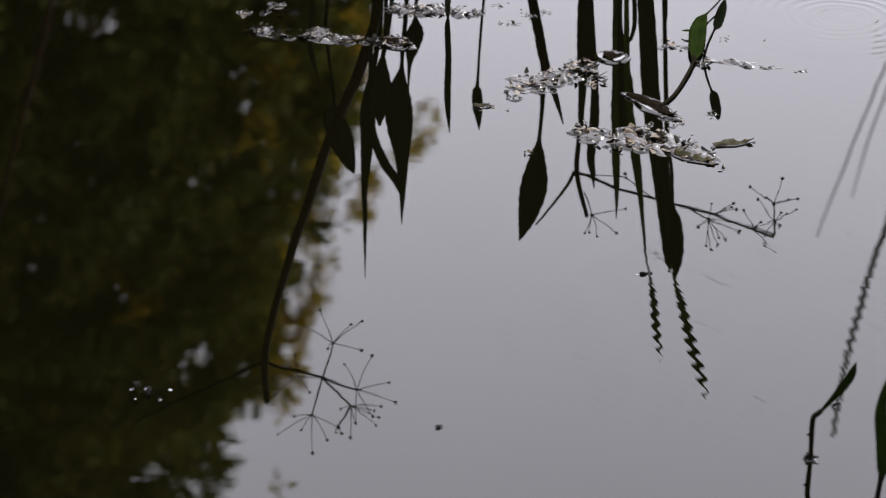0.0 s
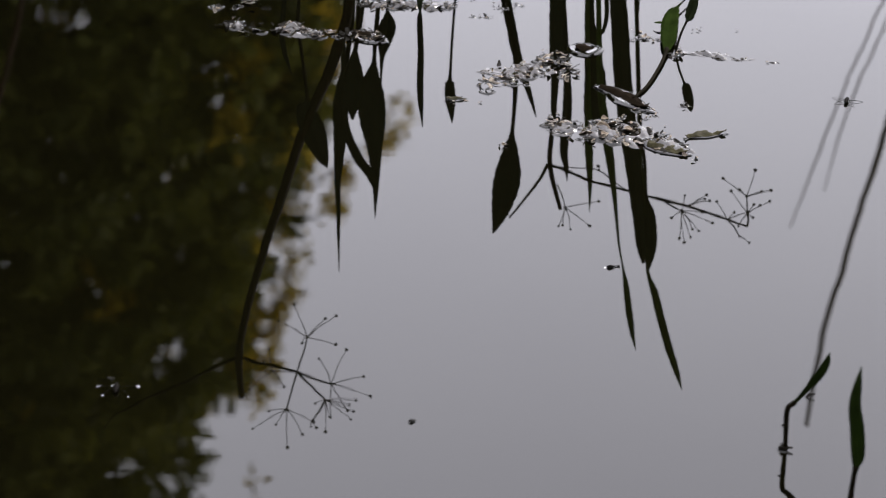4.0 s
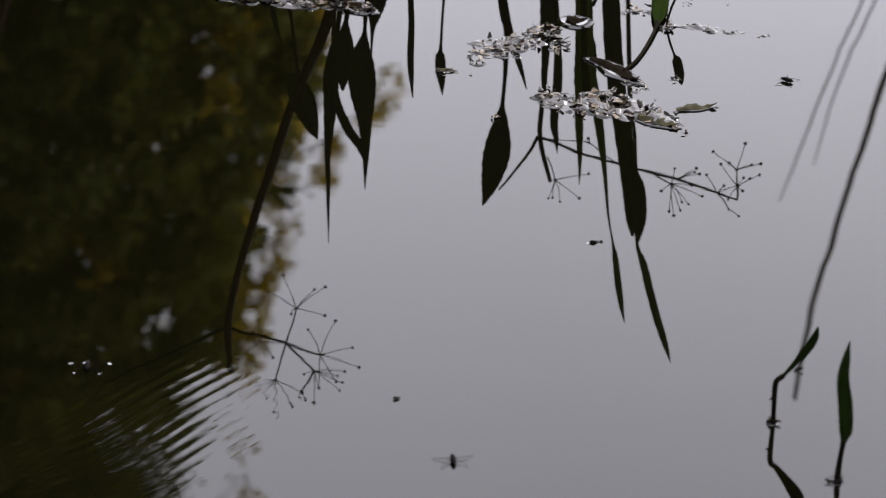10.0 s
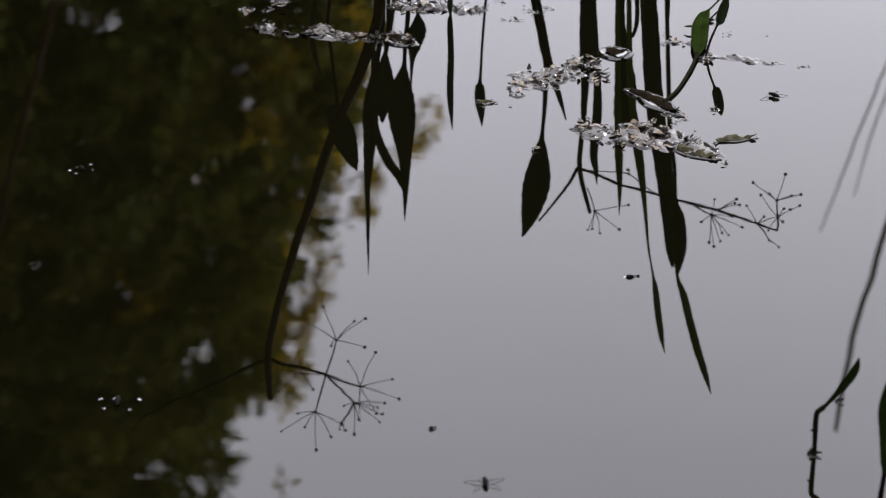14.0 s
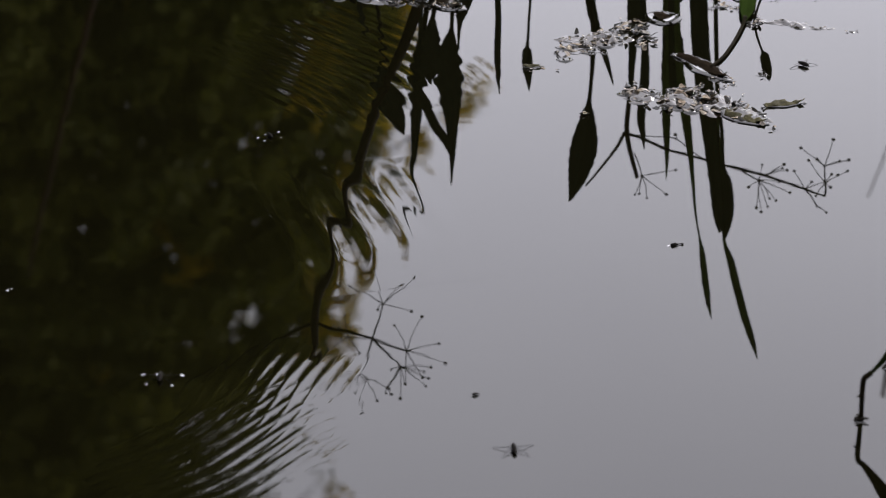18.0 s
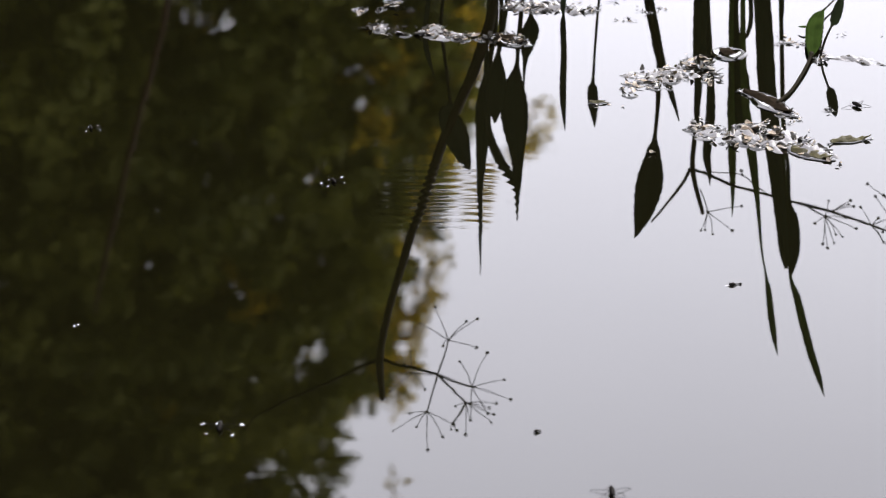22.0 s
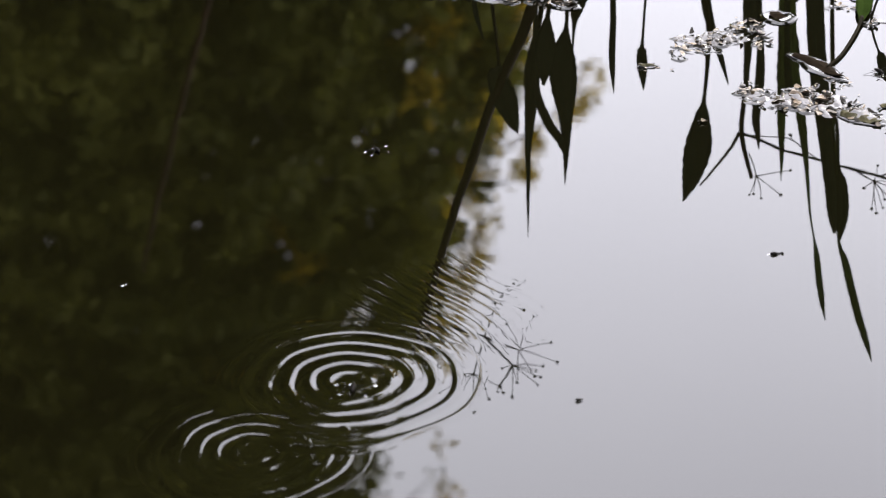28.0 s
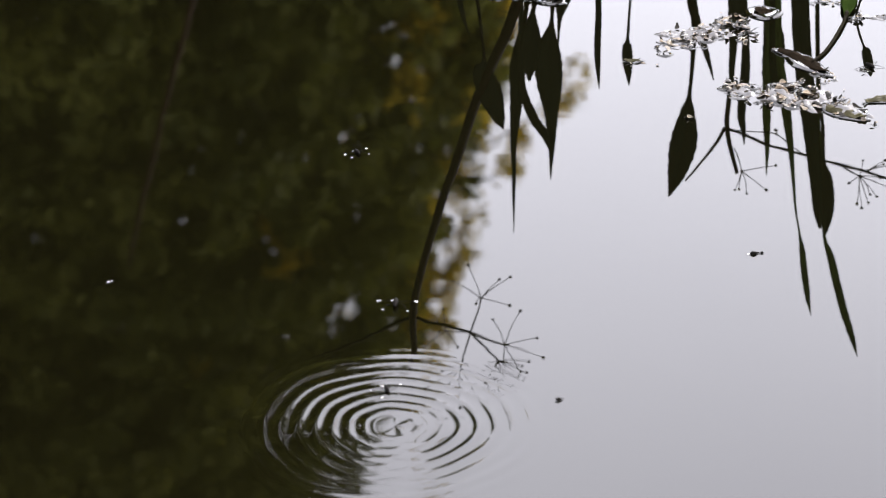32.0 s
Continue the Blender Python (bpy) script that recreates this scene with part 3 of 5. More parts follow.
def scum_film(parent, x, y, ux, uy, vx, vy, seed):
    """A wet, wrinkled skin of scum that carries the scraps."""
    nr, na, verts, faces = 24, 84, [(x, y, 0.0009)], []
    for i in range(1, nr + 1):
        for k in range(na):
            a, u = 2 * math.pi * k / na, i / nr
            r = u * (0.95 + 0.22 * math.sin(3 * a + seed) + 0.12 * math.sin(8 * a + 2 * seed))
            px, py = x + r * (ux * math.cos(a) + vx * math.sin(a)), y + r * (uy * math.cos(a) + vy * math.sin(a))
            bump = noise.noise(Vector((px * 85, py * 70, seed))) + 0.35 * noise.noise(Vector((px * 190, py * 170, seed + 5)))
            verts.append((px, py, (0.0012 + 0.0048 * bump) * (1 - u ** 6) - 0.0001 * (u > 0.99)))
    faces += [(0, 1 + k, 1 + (k + 1) % na) for k in range(na)]
    for i in range(nr - 1):
        for k in range(na):
            a, c = 1 + i * na + k, 1 + i * na + (k + 1) % na
            faces.append((a, a + na, c + na, c))
    piece("scum_film", mesh_of("scum_film", verts, faces, SCUM), parent, label="wet wrinkled skin of pale scum")


def floating_mat(label, patches, rotten=0.0, film=()):
    """patches: centre, two half axes on the water, count of scraps and their length."""
    x0, y0 = patches[0][0], patches[0][1]
    mat = thing("leaf_debris", x0, y0, 0, label, "debris", "floating debris")
    for i, (x, y, ux, uy, vx, vy, count, size) in enumerate(patches):
        if count > 20 or i in film:
            scum_film(mat, x - x0, y - y0, ux * 0.9, uy * 0.9, vx * 0.8, vy * 0.8, i + x * 50)
        for k in range(count if count < 22 else int(0.55 * count)):
            r, a = math.sqrt(scrap_rng.random()), scrap_rng.uniform(0, 2 * math.pi)
            s = size * scrap_rng.choice((0.3, 0.4, 0.5, 0.6, 0.8, 1.05))
            px, py = x - x0 + r * (ux * math.cos(a) + vx * math.sin(a)), y - y0 + r * (uy * math.cos(a) + vy * math.sin(a))
            m = pose(px, py, 0.0006 + scrap_rng.random() * size * 0.2, scrap_rng.gauss(0, 13), scrap_rng.gauss(0, 13), scrap_rng.uniform(0, 360))
            if count > 3 and scrap_rng.random() < 0.08:
                piece("twig", TWIGS[scrap_rng.randrange(4)], mat, m @ Matrix.Scale(s, 4))
                continue
            piece("leaf_scrap", SCRAPS[3 + 4 * scrap_rng.randrange(5) - 1] if scrap_rng.random() < rotten else SCRAPS[scrap_rng.randrange(len(SCRAPS))], mat, m @ Matrix.Diagonal((s, s, s * 0.5, 1)))
            if k % (2 if rotten < 0.5 else 5) == 0 and count > 5 and s < 1.0 * size:
                ring = [(px + 0.55 * s * math.cos(t), py + 0.42 * s * math.sin(t)) for t in np.linspace(0, 2 * math.pi, 19)[:-1]]
                water_rim(mat, ring, s * 0.5, s * 0.13, math.pi + scrap_rng.uniform(-1.6, 1.6))
    return mat


def dead_leaf(xa, ya, xb, yb, width, curl, label):
    """A fallen leaf afloat, crumpled, its rim curled up, with the water's skin bent round it."""
    n, rows = 16, []
    length = math.hypot(xb - xa, yb - ya)
    for i in range(n + 1):
        u = i / n
        w = width * math.sin(math.pi * min(0.98, max(0.03, u)) ** 0.85) ** 0.7 * (1 + 0.12 * math.sin(9 * u + 20 * curl))
        rows.append((length * (u - 0.5), 0.05 * length * math.sin(5 * u), 0.0012 + curl * 0.012 * (u - 0.4) ** 2 * length / 0.05, max(w, 0.001)))
    me = blade_mesh("dead_leaf", rows, OLIVE if curl < 0.34 else ROT, curl * 0.6, 0.5, 0.0008, (0, 1, 0))
    for v in me.vertices:
        v.co.z += 0.0030 * noise.noise(Vector((v.co.x * 150, v.co.y * 150, curl))) + 0.0008 * noise.noise(v.co * 400)
    leaf = new("dead_leaf", me)
    leaf.matrix_basis = pose((xa + xb) / 2, (ya + yb) / 2, 0.001, 0, 0, math.degrees(math.atan2(yb - ya, xb - xa)))
    tagged(leaf, label, "leaf", "floating debris")
    if width < 0.004:
        me.materials[0] = DARK
        return
    outline = [(r[0], r[1] - r[3] * 0.45) for r in rows] + [(r[0], r[1] + r[3] * 0.45) for r in rows[::-1]]
    lip = width * (0.5 if curl > 0.34 else 0.2) + 0.0006
    water_rim(leaf, outline, lip, lip * 0.11)


def bubble(x, y, size):
    """A small bubble resting on the water."""
    verts, faces, n = [], [], 12
    for a in (0, 25, 50, 72):
        verts += [(size * math.cos(radians(a)) * math.cos(2 * math.pi * k / n), size * math.cos(radians(a)) * math.sin(2 * math.pi * k / n), size * 0.7 * math.sin(radians(a))) for k in range(n)]
    for i in range(3):
        faces += [(i * n + k, i * n + (k + 1) % n, (i + 1) * n + (k + 1) % n, (i + 1) * n + k) for k in range(n)]
    faces.append(tuple(range(3 * n, 4 * n)))
    ob = new("bubble", mesh_of("bubble", verts, faces, SKY_GLINT))
    ob.matrix_basis = pose(x, y, 0)
    tagged(ob, "tiny silvery bubble on the dark water", "bubble", "bubbles")


plant_a = plantain(-0.083, 0.7312, 0, "dark green water plantain with a forked flower stalk")
add_stalk(plant_a, [(-0.0019, 0, 0.0109), (-0.0103, 0.0518, 0.0123), (-0.0194, 0.0827, 0.0137), (-0.0347, 0.1266, 0.0128), (-0.0635, 0.1951, 0.0122), (-0.0884, 0.2738, 0.0112), (-0.1102, 0.3398, 0.0104), (-0.1298, 0.4087, 0.0094), (-0.1432, 0.4631, 0.0088), (-0.1479, 0.4945, 0.0096), (-0.1478, 0.5222, 0.0083), (-0.1464, 0.5532, 0.0076)])
add_leaf(plant_a, [(-0.0611, 0, 0.0039), (-0.0667, 0.0518, 0.0045), (-0.0647, 0.0783, 0.0046), (-0.0576, 0.1491, 0.0053), (-0.0599, 0.1649, 0.0224), (-0.0506, 0.1938, 0.0291), (-0.0418, 0.2228, 0.0173), (-0.0354, 0.2404, 0.0013)], petiole=3)
add_leaf(plant_a, [(-0.0772, 0, 0.0051), (-0.0852, 0.0657, 0.0058), (-0.0826, 0.0938, 0.0059), (-0.0748, 0.1221, 0.0007)])
add_leaf(plant_a, [(-0.0019, 0, 0.0058), (-0.0039, 0.0518, 0.0058), (-0.0075, 0.0797, 0.0065), (-0.011, 0.1044, 0.017), (-0.0183, 0.1577, 0.0184), (-0.0204, 0.2083, 0.0146), (-0.0239, 0.2669, 0.0073), (-0.0234, 0.3265, 0.004), (-0.0242, 0.381, 0.0007)], petiole=3)
add_leaf(plant_a, [(0.0032, 0, 0.0045), (0.0026, 0.0518, 0.0052), (0.001, 0.0762, 0.0065), (-0.0011, 0.0903, 0.013), (-0.0028, 0.1221, 0.0223), (-0.0044, 0.1506, 0.021), (-0.0054, 0.1779, 0.0026)], petiole=3)
add_leaf(plant_a, [(0.0277, 0, 0.0051), (0.0247, 0.0518, 0.0058), (0.0218, 0.0797, 0.0065), (0.0203, 0.1065, 0.0105), (0.016, 0.1434, 0.0302), (0.0183, 0.1793, 0.0304), (0.0206, 0.2228, 0.0159), (0.0209, 0.2669, 0.0073), (0.0205, 0.3085, 0.0007)], petiole=3)
add_leaf(plant_a, [(-0.0097, 0, 0.0039), (-0.0148, 0.0938, 0.0052), (-0.0145, 0.1649, 0.0066), (-0.0109, 0.1974, 0.0099), (0.0006, 0.2265, 0.0113), (0.0124, 0.2463, 0.01), (0.0209, 0.2706, 0.0013)])
add_leaf(plant_a, [(0.0431, 0, 0.0039), (0.0365, 0.031, 0.0052), (0.0364, 0.0449, 0.0142), (0.0363, 0.0623, 0.0195), (0.0322, 0.0833, 0.0156), (0.0295, 0.1044, 0.0052), (0.0278, 0.1434, 0.0013)], petiole=2)
add_leaf(plant_a, [(0.0109, 0, 0.0039), (0.008, 0.0379, 0.0052), (-0.0011, 0.0938, 0.0046), (-0.0114, 0.1292, 0.0013)])
plant_b = plantain(0.0037, 0.6224, 0, "single narrow grass-like leaf standing in the water")
add_leaf(plant_b, [(-0.0125, 0, 0.0025), (-0.0131, 0.0114, 0.0062), (-0.0119, 0.0485, 0.0069), (-0.0126, 0.0826, 0.0076), (-0.012, 0.1101, 0.0063), (-0.0101, 0.1399, 0.0006)])
plant_c = plantain(0.0335, 0.7312, 0, "thin-stalked plantain leaf standing in the water")
add_leaf(plant_c, [(0, 0, 0.0032), (-0.0043, 0.0518, 0.0032), (-0.0079, 0.1207, 0.0039), (-0.0085, 0.1327, 0.0105), (-0.0078, 0.1506, 0.0125), (-0.0064, 0.1685, 0.0072), (-0.0057, 0.1836, 0.0007)], petiole=2)
plant_d = plantain(0.0907, 0.7312, 0, "plantain with one broad pointed leaf")
add_leaf(plant_d, [(-0.0097, 0, 0.0058), (0, 0.0518, 0.0071), (0.0097, 0.0938, 0.0104), (0.0104, 0.1434, 0.0059), (0.0078, 0.1938, 0.0053), (0.0061, 0.2119, 0.0159), (0.0026, 0.2522, 0.032), (-0.0036, 0.2891, 0.0241), (-0.01, 0.3152, 0.0094), (-0.014, 0.3265, 0.0007)], petiole=4)
add_leaf(plant_d, [(-0.006, 0, 0.0080), (0.0049, 0.0617, 0.0110), (0.0093, 0.0861, 0.0112), (0.0179, 0.1177, 0.0085), (0.0271, 0.1460, 0.0062), (0.0351, 0.1759, 0.0013)])
plant_e = plantain(0.148, 0.7312, 0, "plantain with broad strap leaves and a flower stalk")
add_leaf(plant_e, [(-0.0013, 0, 0.0154), (-0.0002, 0.0518, 0.0181), (-0.0001, 0.0903, 0.0163), (-0.0012, 0.1292, 0.0092), (-0.0017, 0.1685, 0.0066), (0.0001, 0.1938, 0.0007)])
add_leaf(plant_e, [(0.0051, 0, 0.0045), (0.0089, 0.0518, 0.0052), (0.013, 0.1221, 0.0085), (0.014, 0.1649, 0.0112), (0.0112, 0.2155, 0.0099), (0.0144, 0.2389, 0.006), (0.0161, 0.2573, 0.0007)])
add_stalk(plant_e, [(0.0026, 0, 0.0051), (0.0033, 0.0938, 0.0052), (-0.0027, 0.1865, 0.0059), (-0.0043, 0.2389, 0.006), (0.0089, 0.2943, 0.0047)])
plant_f = plantain(0.2033, 0.7312, 0, "tall clump of strap-shaped leaves standing in the water")
add_leaf(plant_f, [(-0.018, 0, 0.009), (-0.0179, 0.0518, 0.0117), (-0.0136, 0.0938, 0.017), (-0.0094, 0.1292, 0.0249), (-0.0095, 0.1721, 0.0237), (-0.0126, 0.2046, 0.0066), (-0.0122, 0.2192, 0.0007)])
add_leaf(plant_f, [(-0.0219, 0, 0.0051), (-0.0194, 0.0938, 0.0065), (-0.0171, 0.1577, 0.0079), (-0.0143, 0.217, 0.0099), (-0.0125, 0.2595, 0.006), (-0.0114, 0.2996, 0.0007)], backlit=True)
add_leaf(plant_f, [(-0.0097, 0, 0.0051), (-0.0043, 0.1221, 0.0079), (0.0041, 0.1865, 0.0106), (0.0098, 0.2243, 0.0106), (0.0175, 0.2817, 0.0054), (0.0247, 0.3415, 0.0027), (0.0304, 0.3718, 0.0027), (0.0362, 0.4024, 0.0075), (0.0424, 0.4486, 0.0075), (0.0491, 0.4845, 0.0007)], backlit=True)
add_leaf(plant_f, [(0.0103, 0, 0.018), (0.0158, 0.0518, 0.0201), (0.0237, 0.1399, 0.021), (0.0365, 0.2265, 0.0193), (0.0461, 0.2966, 0.0154), (0.0517, 0.3415, 0.0121), (0.0546, 0.3657, 0.0034)])
add_leaf(plant_f, [(0.0335, 0, 0.0039), (0.0448, 0.1793, 0.0046), (0.0512, 0.2301, 0.0053), (0.0542, 0.278, 0.0054), (0.0584, 0.3003, 0.0148), (0.0616, 0.334, 0.0168), (0.0617, 0.3566, 0.0122), (0.0605, 0.3794, 0.0007)], petiole=2)
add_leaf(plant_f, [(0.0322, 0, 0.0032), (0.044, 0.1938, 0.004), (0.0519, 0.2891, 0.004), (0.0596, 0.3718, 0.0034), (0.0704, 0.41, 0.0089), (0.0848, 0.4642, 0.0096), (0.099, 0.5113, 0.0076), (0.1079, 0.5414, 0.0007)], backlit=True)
add_leaf(plant_f, [(-0.0013, 0, 0.0051), (0.0013, 0.0449, 0.0052), (-0.002, 0.0657, 0.0039), (-0.0045, 0.0699, 0.0006)])
add_leaf(plant_f, [(0.036, 0, 0.0032), (0.0372, 0.0345, 0.0039), (0.0384, 0.0504, 0.0006)])
plant_g = plantain(0.2616, 0.5059, 0, "small drooping leaf on a thin stalk")
add_leaf(plant_g, [(0.0027, 0.0065, 0.0024), (0.0068, 0.0183, 0.003), (0.0129, 0.0347, 0.0036), (0.0156, 0.0406, 0.0097), (0.0192, 0.0558, 0.0103), (0.0215, 0.0658, 0.0055), (0.0223, 0.0697, 0.0006)], petiole=2)
add_branch(plant_a, [(-0.1433, 0.4959, 0.0046), (-0.1283, 0.5029, 0.0042), (-0.1045, 0.508, 0.0038), (-0.0768, 0.5171, 0.0034)])
add_branch(plant_a, [(-0.1472, 0.495, 0.0046), (-0.1762, 0.5082, 0.0041), (-0.2168, 0.5316, 0.0036), (-0.2535, 0.5496, 0.0031), (-0.2823, 0.5662, 0.0026), (-0.303, 0.5791, 0.0021), (-0.3158, 0.597, 0.0016)])
add_branch(plant_a, [(-0.0768, 0.5171, 0.0022), (-0.0685, 0.4898, 0.0019), (-0.0636, 0.4681, 0.0017)])
add_branch(plant_a, [(-0.0768, 0.5171, 0.0030), (-0.0562, 0.5254, 0.0028), (-0.0351, 0.5337, 0.0026)])
add_branch(plant_a, [(-0.0768, 0.5171, 0.0028), (-0.0579, 0.5373, 0.0026), (-0.042, 0.5558, 0.0024)])
add_branch(plant_a, [(-0.0768, 0.5171, 0.0022), (-0.0842, 0.5432, 0.0020), (-0.0902, 0.569, 0.0018)])
add_branch(plant_a, [(-0.042, 0.5558, 0.0026), (-0.0509, 0.572, 0.0022), (-0.0587, 0.5846, 0.0018)])
add_branch(plant_a, [(-0.0768, 0.5171, 0.0013), (-0.0919, 0.5164, 0.0012), (-0.1066, 0.5153, 0.0012)])
add_umbel(plant_a, (-0.0636, 0.4681), [(-0.0789, 0.4233), (-0.0981, 0.4462), (-0.0413, 0.4414), (-0.0287, 0.4399), (-0.0289, 0.4792), (-0.0696, 0.4749)])
add_umbel(plant_a, (-0.0351, 0.5337), [(-0.0496, 0.498), (-0.0159, 0.4853), (0.0039, 0.524), (0.0114, 0.5517), (-0.0153, 0.5682), (-0.0366, 0.5801), (-0.0311, 0.5327)])
add_umbel(plant_a, (-0.042, 0.5558), [(-0.0553, 0.5615), (-0.0435, 0.6006), (-0.0114, 0.5824), (-0.0133, 0.5604), (-0.0053, 0.5579), (-0.0085, 0.5713), (-0.0382, 0.5815)])
add_umbel(plant_a, (-0.0587, 0.5846), [(-0.0611, 0.5935), (-0.0543, 0.5948), (-0.0575, 0.5879)])
add_umbel(plant_a, (-0.0902, 0.569), [(-0.1127, 0.5726), (-0.134, 0.5975), (-0.1041, 0.5919), (-0.0908, 0.621), (-0.0721, 0.6044), (-0.0587, 0.5856)])
add_umbel(plant_a, (-0.1066, 0.5153), [(-0.1101, 0.4836), (-0.1158, 0.5186), (-0.1358, 0.5404), (-0.093, 0.5378)])
add_umbel(plant_a, (-0.1172, 0.505), [(-0.1175, 0.5027)])
add_branch(plant_e, [(-0.007, 0.2374, 0.0044), (-0.0161, 0.2562, 0.0037), (-0.0335, 0.2822, 0.0029), (-0.0511, 0.3063, 0.0022)])
add_branch(plant_e, [(-0.007, 0.2374, 0.0036), (0.015, 0.2455, 0.0035), (0.0437, 0.2586, 0.0035), (0.0648, 0.2644, 0.0034), (0.086, 0.271, 0.0034)])
add_branch(plant_e, [(0.086, 0.271, 0.0034), (0.1163, 0.2805, 0.0033), (0.1526, 0.2896, 0.0031), (0.1831, 0.3001, 0.0030), (0.2076, 0.3087, 0.0029), (0.223, 0.315, 0.0027), (0.2322, 0.3183, 0.0026)])
add_branch(plant_e, [(-0.0016, 0.2397, 0.0015), (0.0253, 0.2422, 0.0014), (0.0531, 0.2447, 0.0014), (0.0706, 0.2591, 0.0013), (0.0875, 0.271, 0.0012)])
add_branch(plant_e, [(0.2322, 0.3183, 0.0026), (0.2329, 0.3089, 0.0024), (0.2318, 0.3009, 0.0022)])
add_branch(plant_e, [(0.2318, 0.3009, 0.0020), (0.2306, 0.2892, 0.0018), (0.2299, 0.2776, 0.0016)])
add_branch(plant_e, [(0.2076, 0.3087, 0.0018), (0.2163, 0.3194, 0.0016), (0.2233, 0.3318, 0.0014)])
add_branch(plant_e, [(0.1308, 0.2847, 0.0020), (0.1423, 0.292, 0.0019), (0.153, 0.2979, 0.0018)])
add_branch(plant_e, [(0.005, 0.2637, 0.0016), (0.0107, 0.277, 0.0014), (0.0147, 0.2919, 0.0012)])
add_umbel(plant_e, (0.153, 0.2979), [(0.1408, 0.3064), (0.1522, 0.3339), (0.1586, 0.3406), (0.1651, 0.3324), (0.1668, 0.3227), (0.1748, 0.3257), (0.1558, 0.2789), (0.1905, 0.3152), (0.1781, 0.3005)])
add_umbel(plant_e, (0.1617, 0.2912), [(0.1799, 0.2818), (0.1826, 0.2772), (0.186, 0.2844)])
add_umbel(plant_e, (0.2318, 0.3009), [(0.2462, 0.2892), (0.2389, 0.2882), (0.2573, 0.2848), (0.2381, 0.3052), (0.2216, 0.3177), (0.2117, 0.272)])
add_umbel(plant_e, (0.2299, 0.2776), [(0.247, 0.2732), (0.2573, 0.2698), (0.2212, 0.2703), (0.2009, 0.2539), (0.2376, 0.2445)])
add_umbel(plant_e, (0.2076, 0.3087), [(0.2152, 0.2983), (0.1944, 0.2861), (0.2317, 0.2992)])
add_umbel(plant_e, (0.2233, 0.3318), [(0.2352, 0.3402)])
add_umbel(plant_e, (0.0147, 0.2919), [(0.0544, 0.2851), (0.0449, 0.3176), (0.0215, 0.321), (0.0123, 0.317), (0.0073, 0.3187)])
add_umbel(plant_e, (0.0531, 0.2447), [(0.0524, 0.2408)])
sprout_a = plantain(0.287, -0.3245, 0, "young kinked plantain shoot rising from the water")
add_leaf(sprout_a, [(0.0001, -0.0011, 0.0041), (-0.0003, 0.0136, 0.0041), (-0.0003, 0.0361, 0.0054), (0.0043, 0.0423, 0.0072), (0.0138, 0.0552, 0.0081), (0.022, 0.068, 0.0112), (0.0271, 0.0782, 0.0085), (0.0301, 0.0879, 0.0004)], petiole=3, lean=0.0, fresh=True, across=(0.774, 0.5, -0.387))
add_bud(sprout_a, -0.0016, 0.0235)
add_bud(sprout_a, -0.0016, 0.0035)
sprout_b = plantain(0.3269, -0.4116, 0, "fresh green lance-shaped leaf rising from the water")
add_leaf(sprout_b, [(0.0002, -0.0031, 0.0061), (0.001, 0.0169, 0.0044), (0.0025, 0.0337, 0.0048), (0.0034, 0.0448, 0.0104), (0.0014, 0.0674, 0.0112), (-0.0019, 0.0897, 0.0094), (-0.0009, 0.107, 0.0064), (0.0009, 0.1236, 0.0004)], petiole=2, lean=0.0, fresh=True)
low_leaf([(0.2104, 0.3778, 0.002, 0.0041), (0.2271, 0.41, 0.002, 0.0041), (0.2437, 0.4601, 0.003, 0.0042), (0.2529, 0.4968, 0.0038, 0.0054), (0.2577, 0.5273, 0.0042, 0.0159), (0.263, 0.5736, 0.005, 0.018), (0.27, 0.6086, 0.0055, 0.0125), (0.2768, 0.6241, 0.006, 0.0031), (0.2874, 0.6466, 0.0065, 0.0025), (0.2984, 0.6728, 0.007, 0.0019)])
reed(1.2741, 3.2277, 0, [(-0.0546, 0, 0.0087), (-0.2069, 0.9294, 0.013), (-0.2859, 1.2899, 0.0145), (-0.322, 1.4642, 0.0135), (-0.3642, 1.6572, 0.0137), (-0.396, 1.8414, 0.0126), (-0.4148, 2.0485, 0.0102)])
reed(1.2741, 3.2277, 0, [(-0.0055, 0, 0.0033), (-0.18, 0.5643, 0.0046), (-0.3377, 1.075, 0.005), (-0.3677, 1.1588, 0.005), (-0.427, 1.3564, 0.0049), (-0.484, 1.5462, 0.0031)])
reed(1.2741, 3.2277, 0, [(0.0656, 0, 0.0033), (-0.1249, 0.5407, 0.0046), (-0.3034, 1.0558, 0.0048), (-0.358, 1.2109, 0.0048), (-0.3914, 1.343, 0.0041), (-0.4144, 1.4574, 0.0025)])
reed(-0.6928, 3.2277, 0, [(0.0273, 0, 0.0087), (-0.0975, 0.6837, 0.0127), (-0.1648, 1.0367, 0.0131), (-0.2385, 1.2899, 0.0133), (-0.3341, 1.6237, 0.0112), (-0.3654, 1.7558, 0.005)], RUSSET, "dark reddish-brown reed stalk standing far out")
bubble(-0.4327, -0.1143, 0.0012)
bubble(-0.4296, -0.1118, 0.0008)
floating_mat("mat of curled dead leaves and scum on the water", [(0.1477, 0.3017, 0.0306, -0.0091, -0.0011, -0.0233, 52, 0.0119), (0.1981, 0.2921, 0.0382, -0.0172, -0.0021, -0.0326, 125, 0.0113), (0.2331, 0.2703, 0.0274, -0.0209, -0.0018, -0.0241, 76, 0.0101), (0.1275, 0.3198, 0.0114, 0, -0.0009, -0.0222, 14, 0.0103), (0.1953, 0.2935, 0.0439, -0.0164, -0.0015, -0.0245, 20, 0.0170), (0.1438, 0.2771, 0.0222, -0.0054, -0.0005, -0.0108, 6, 0.0079)], rotten=0.15)
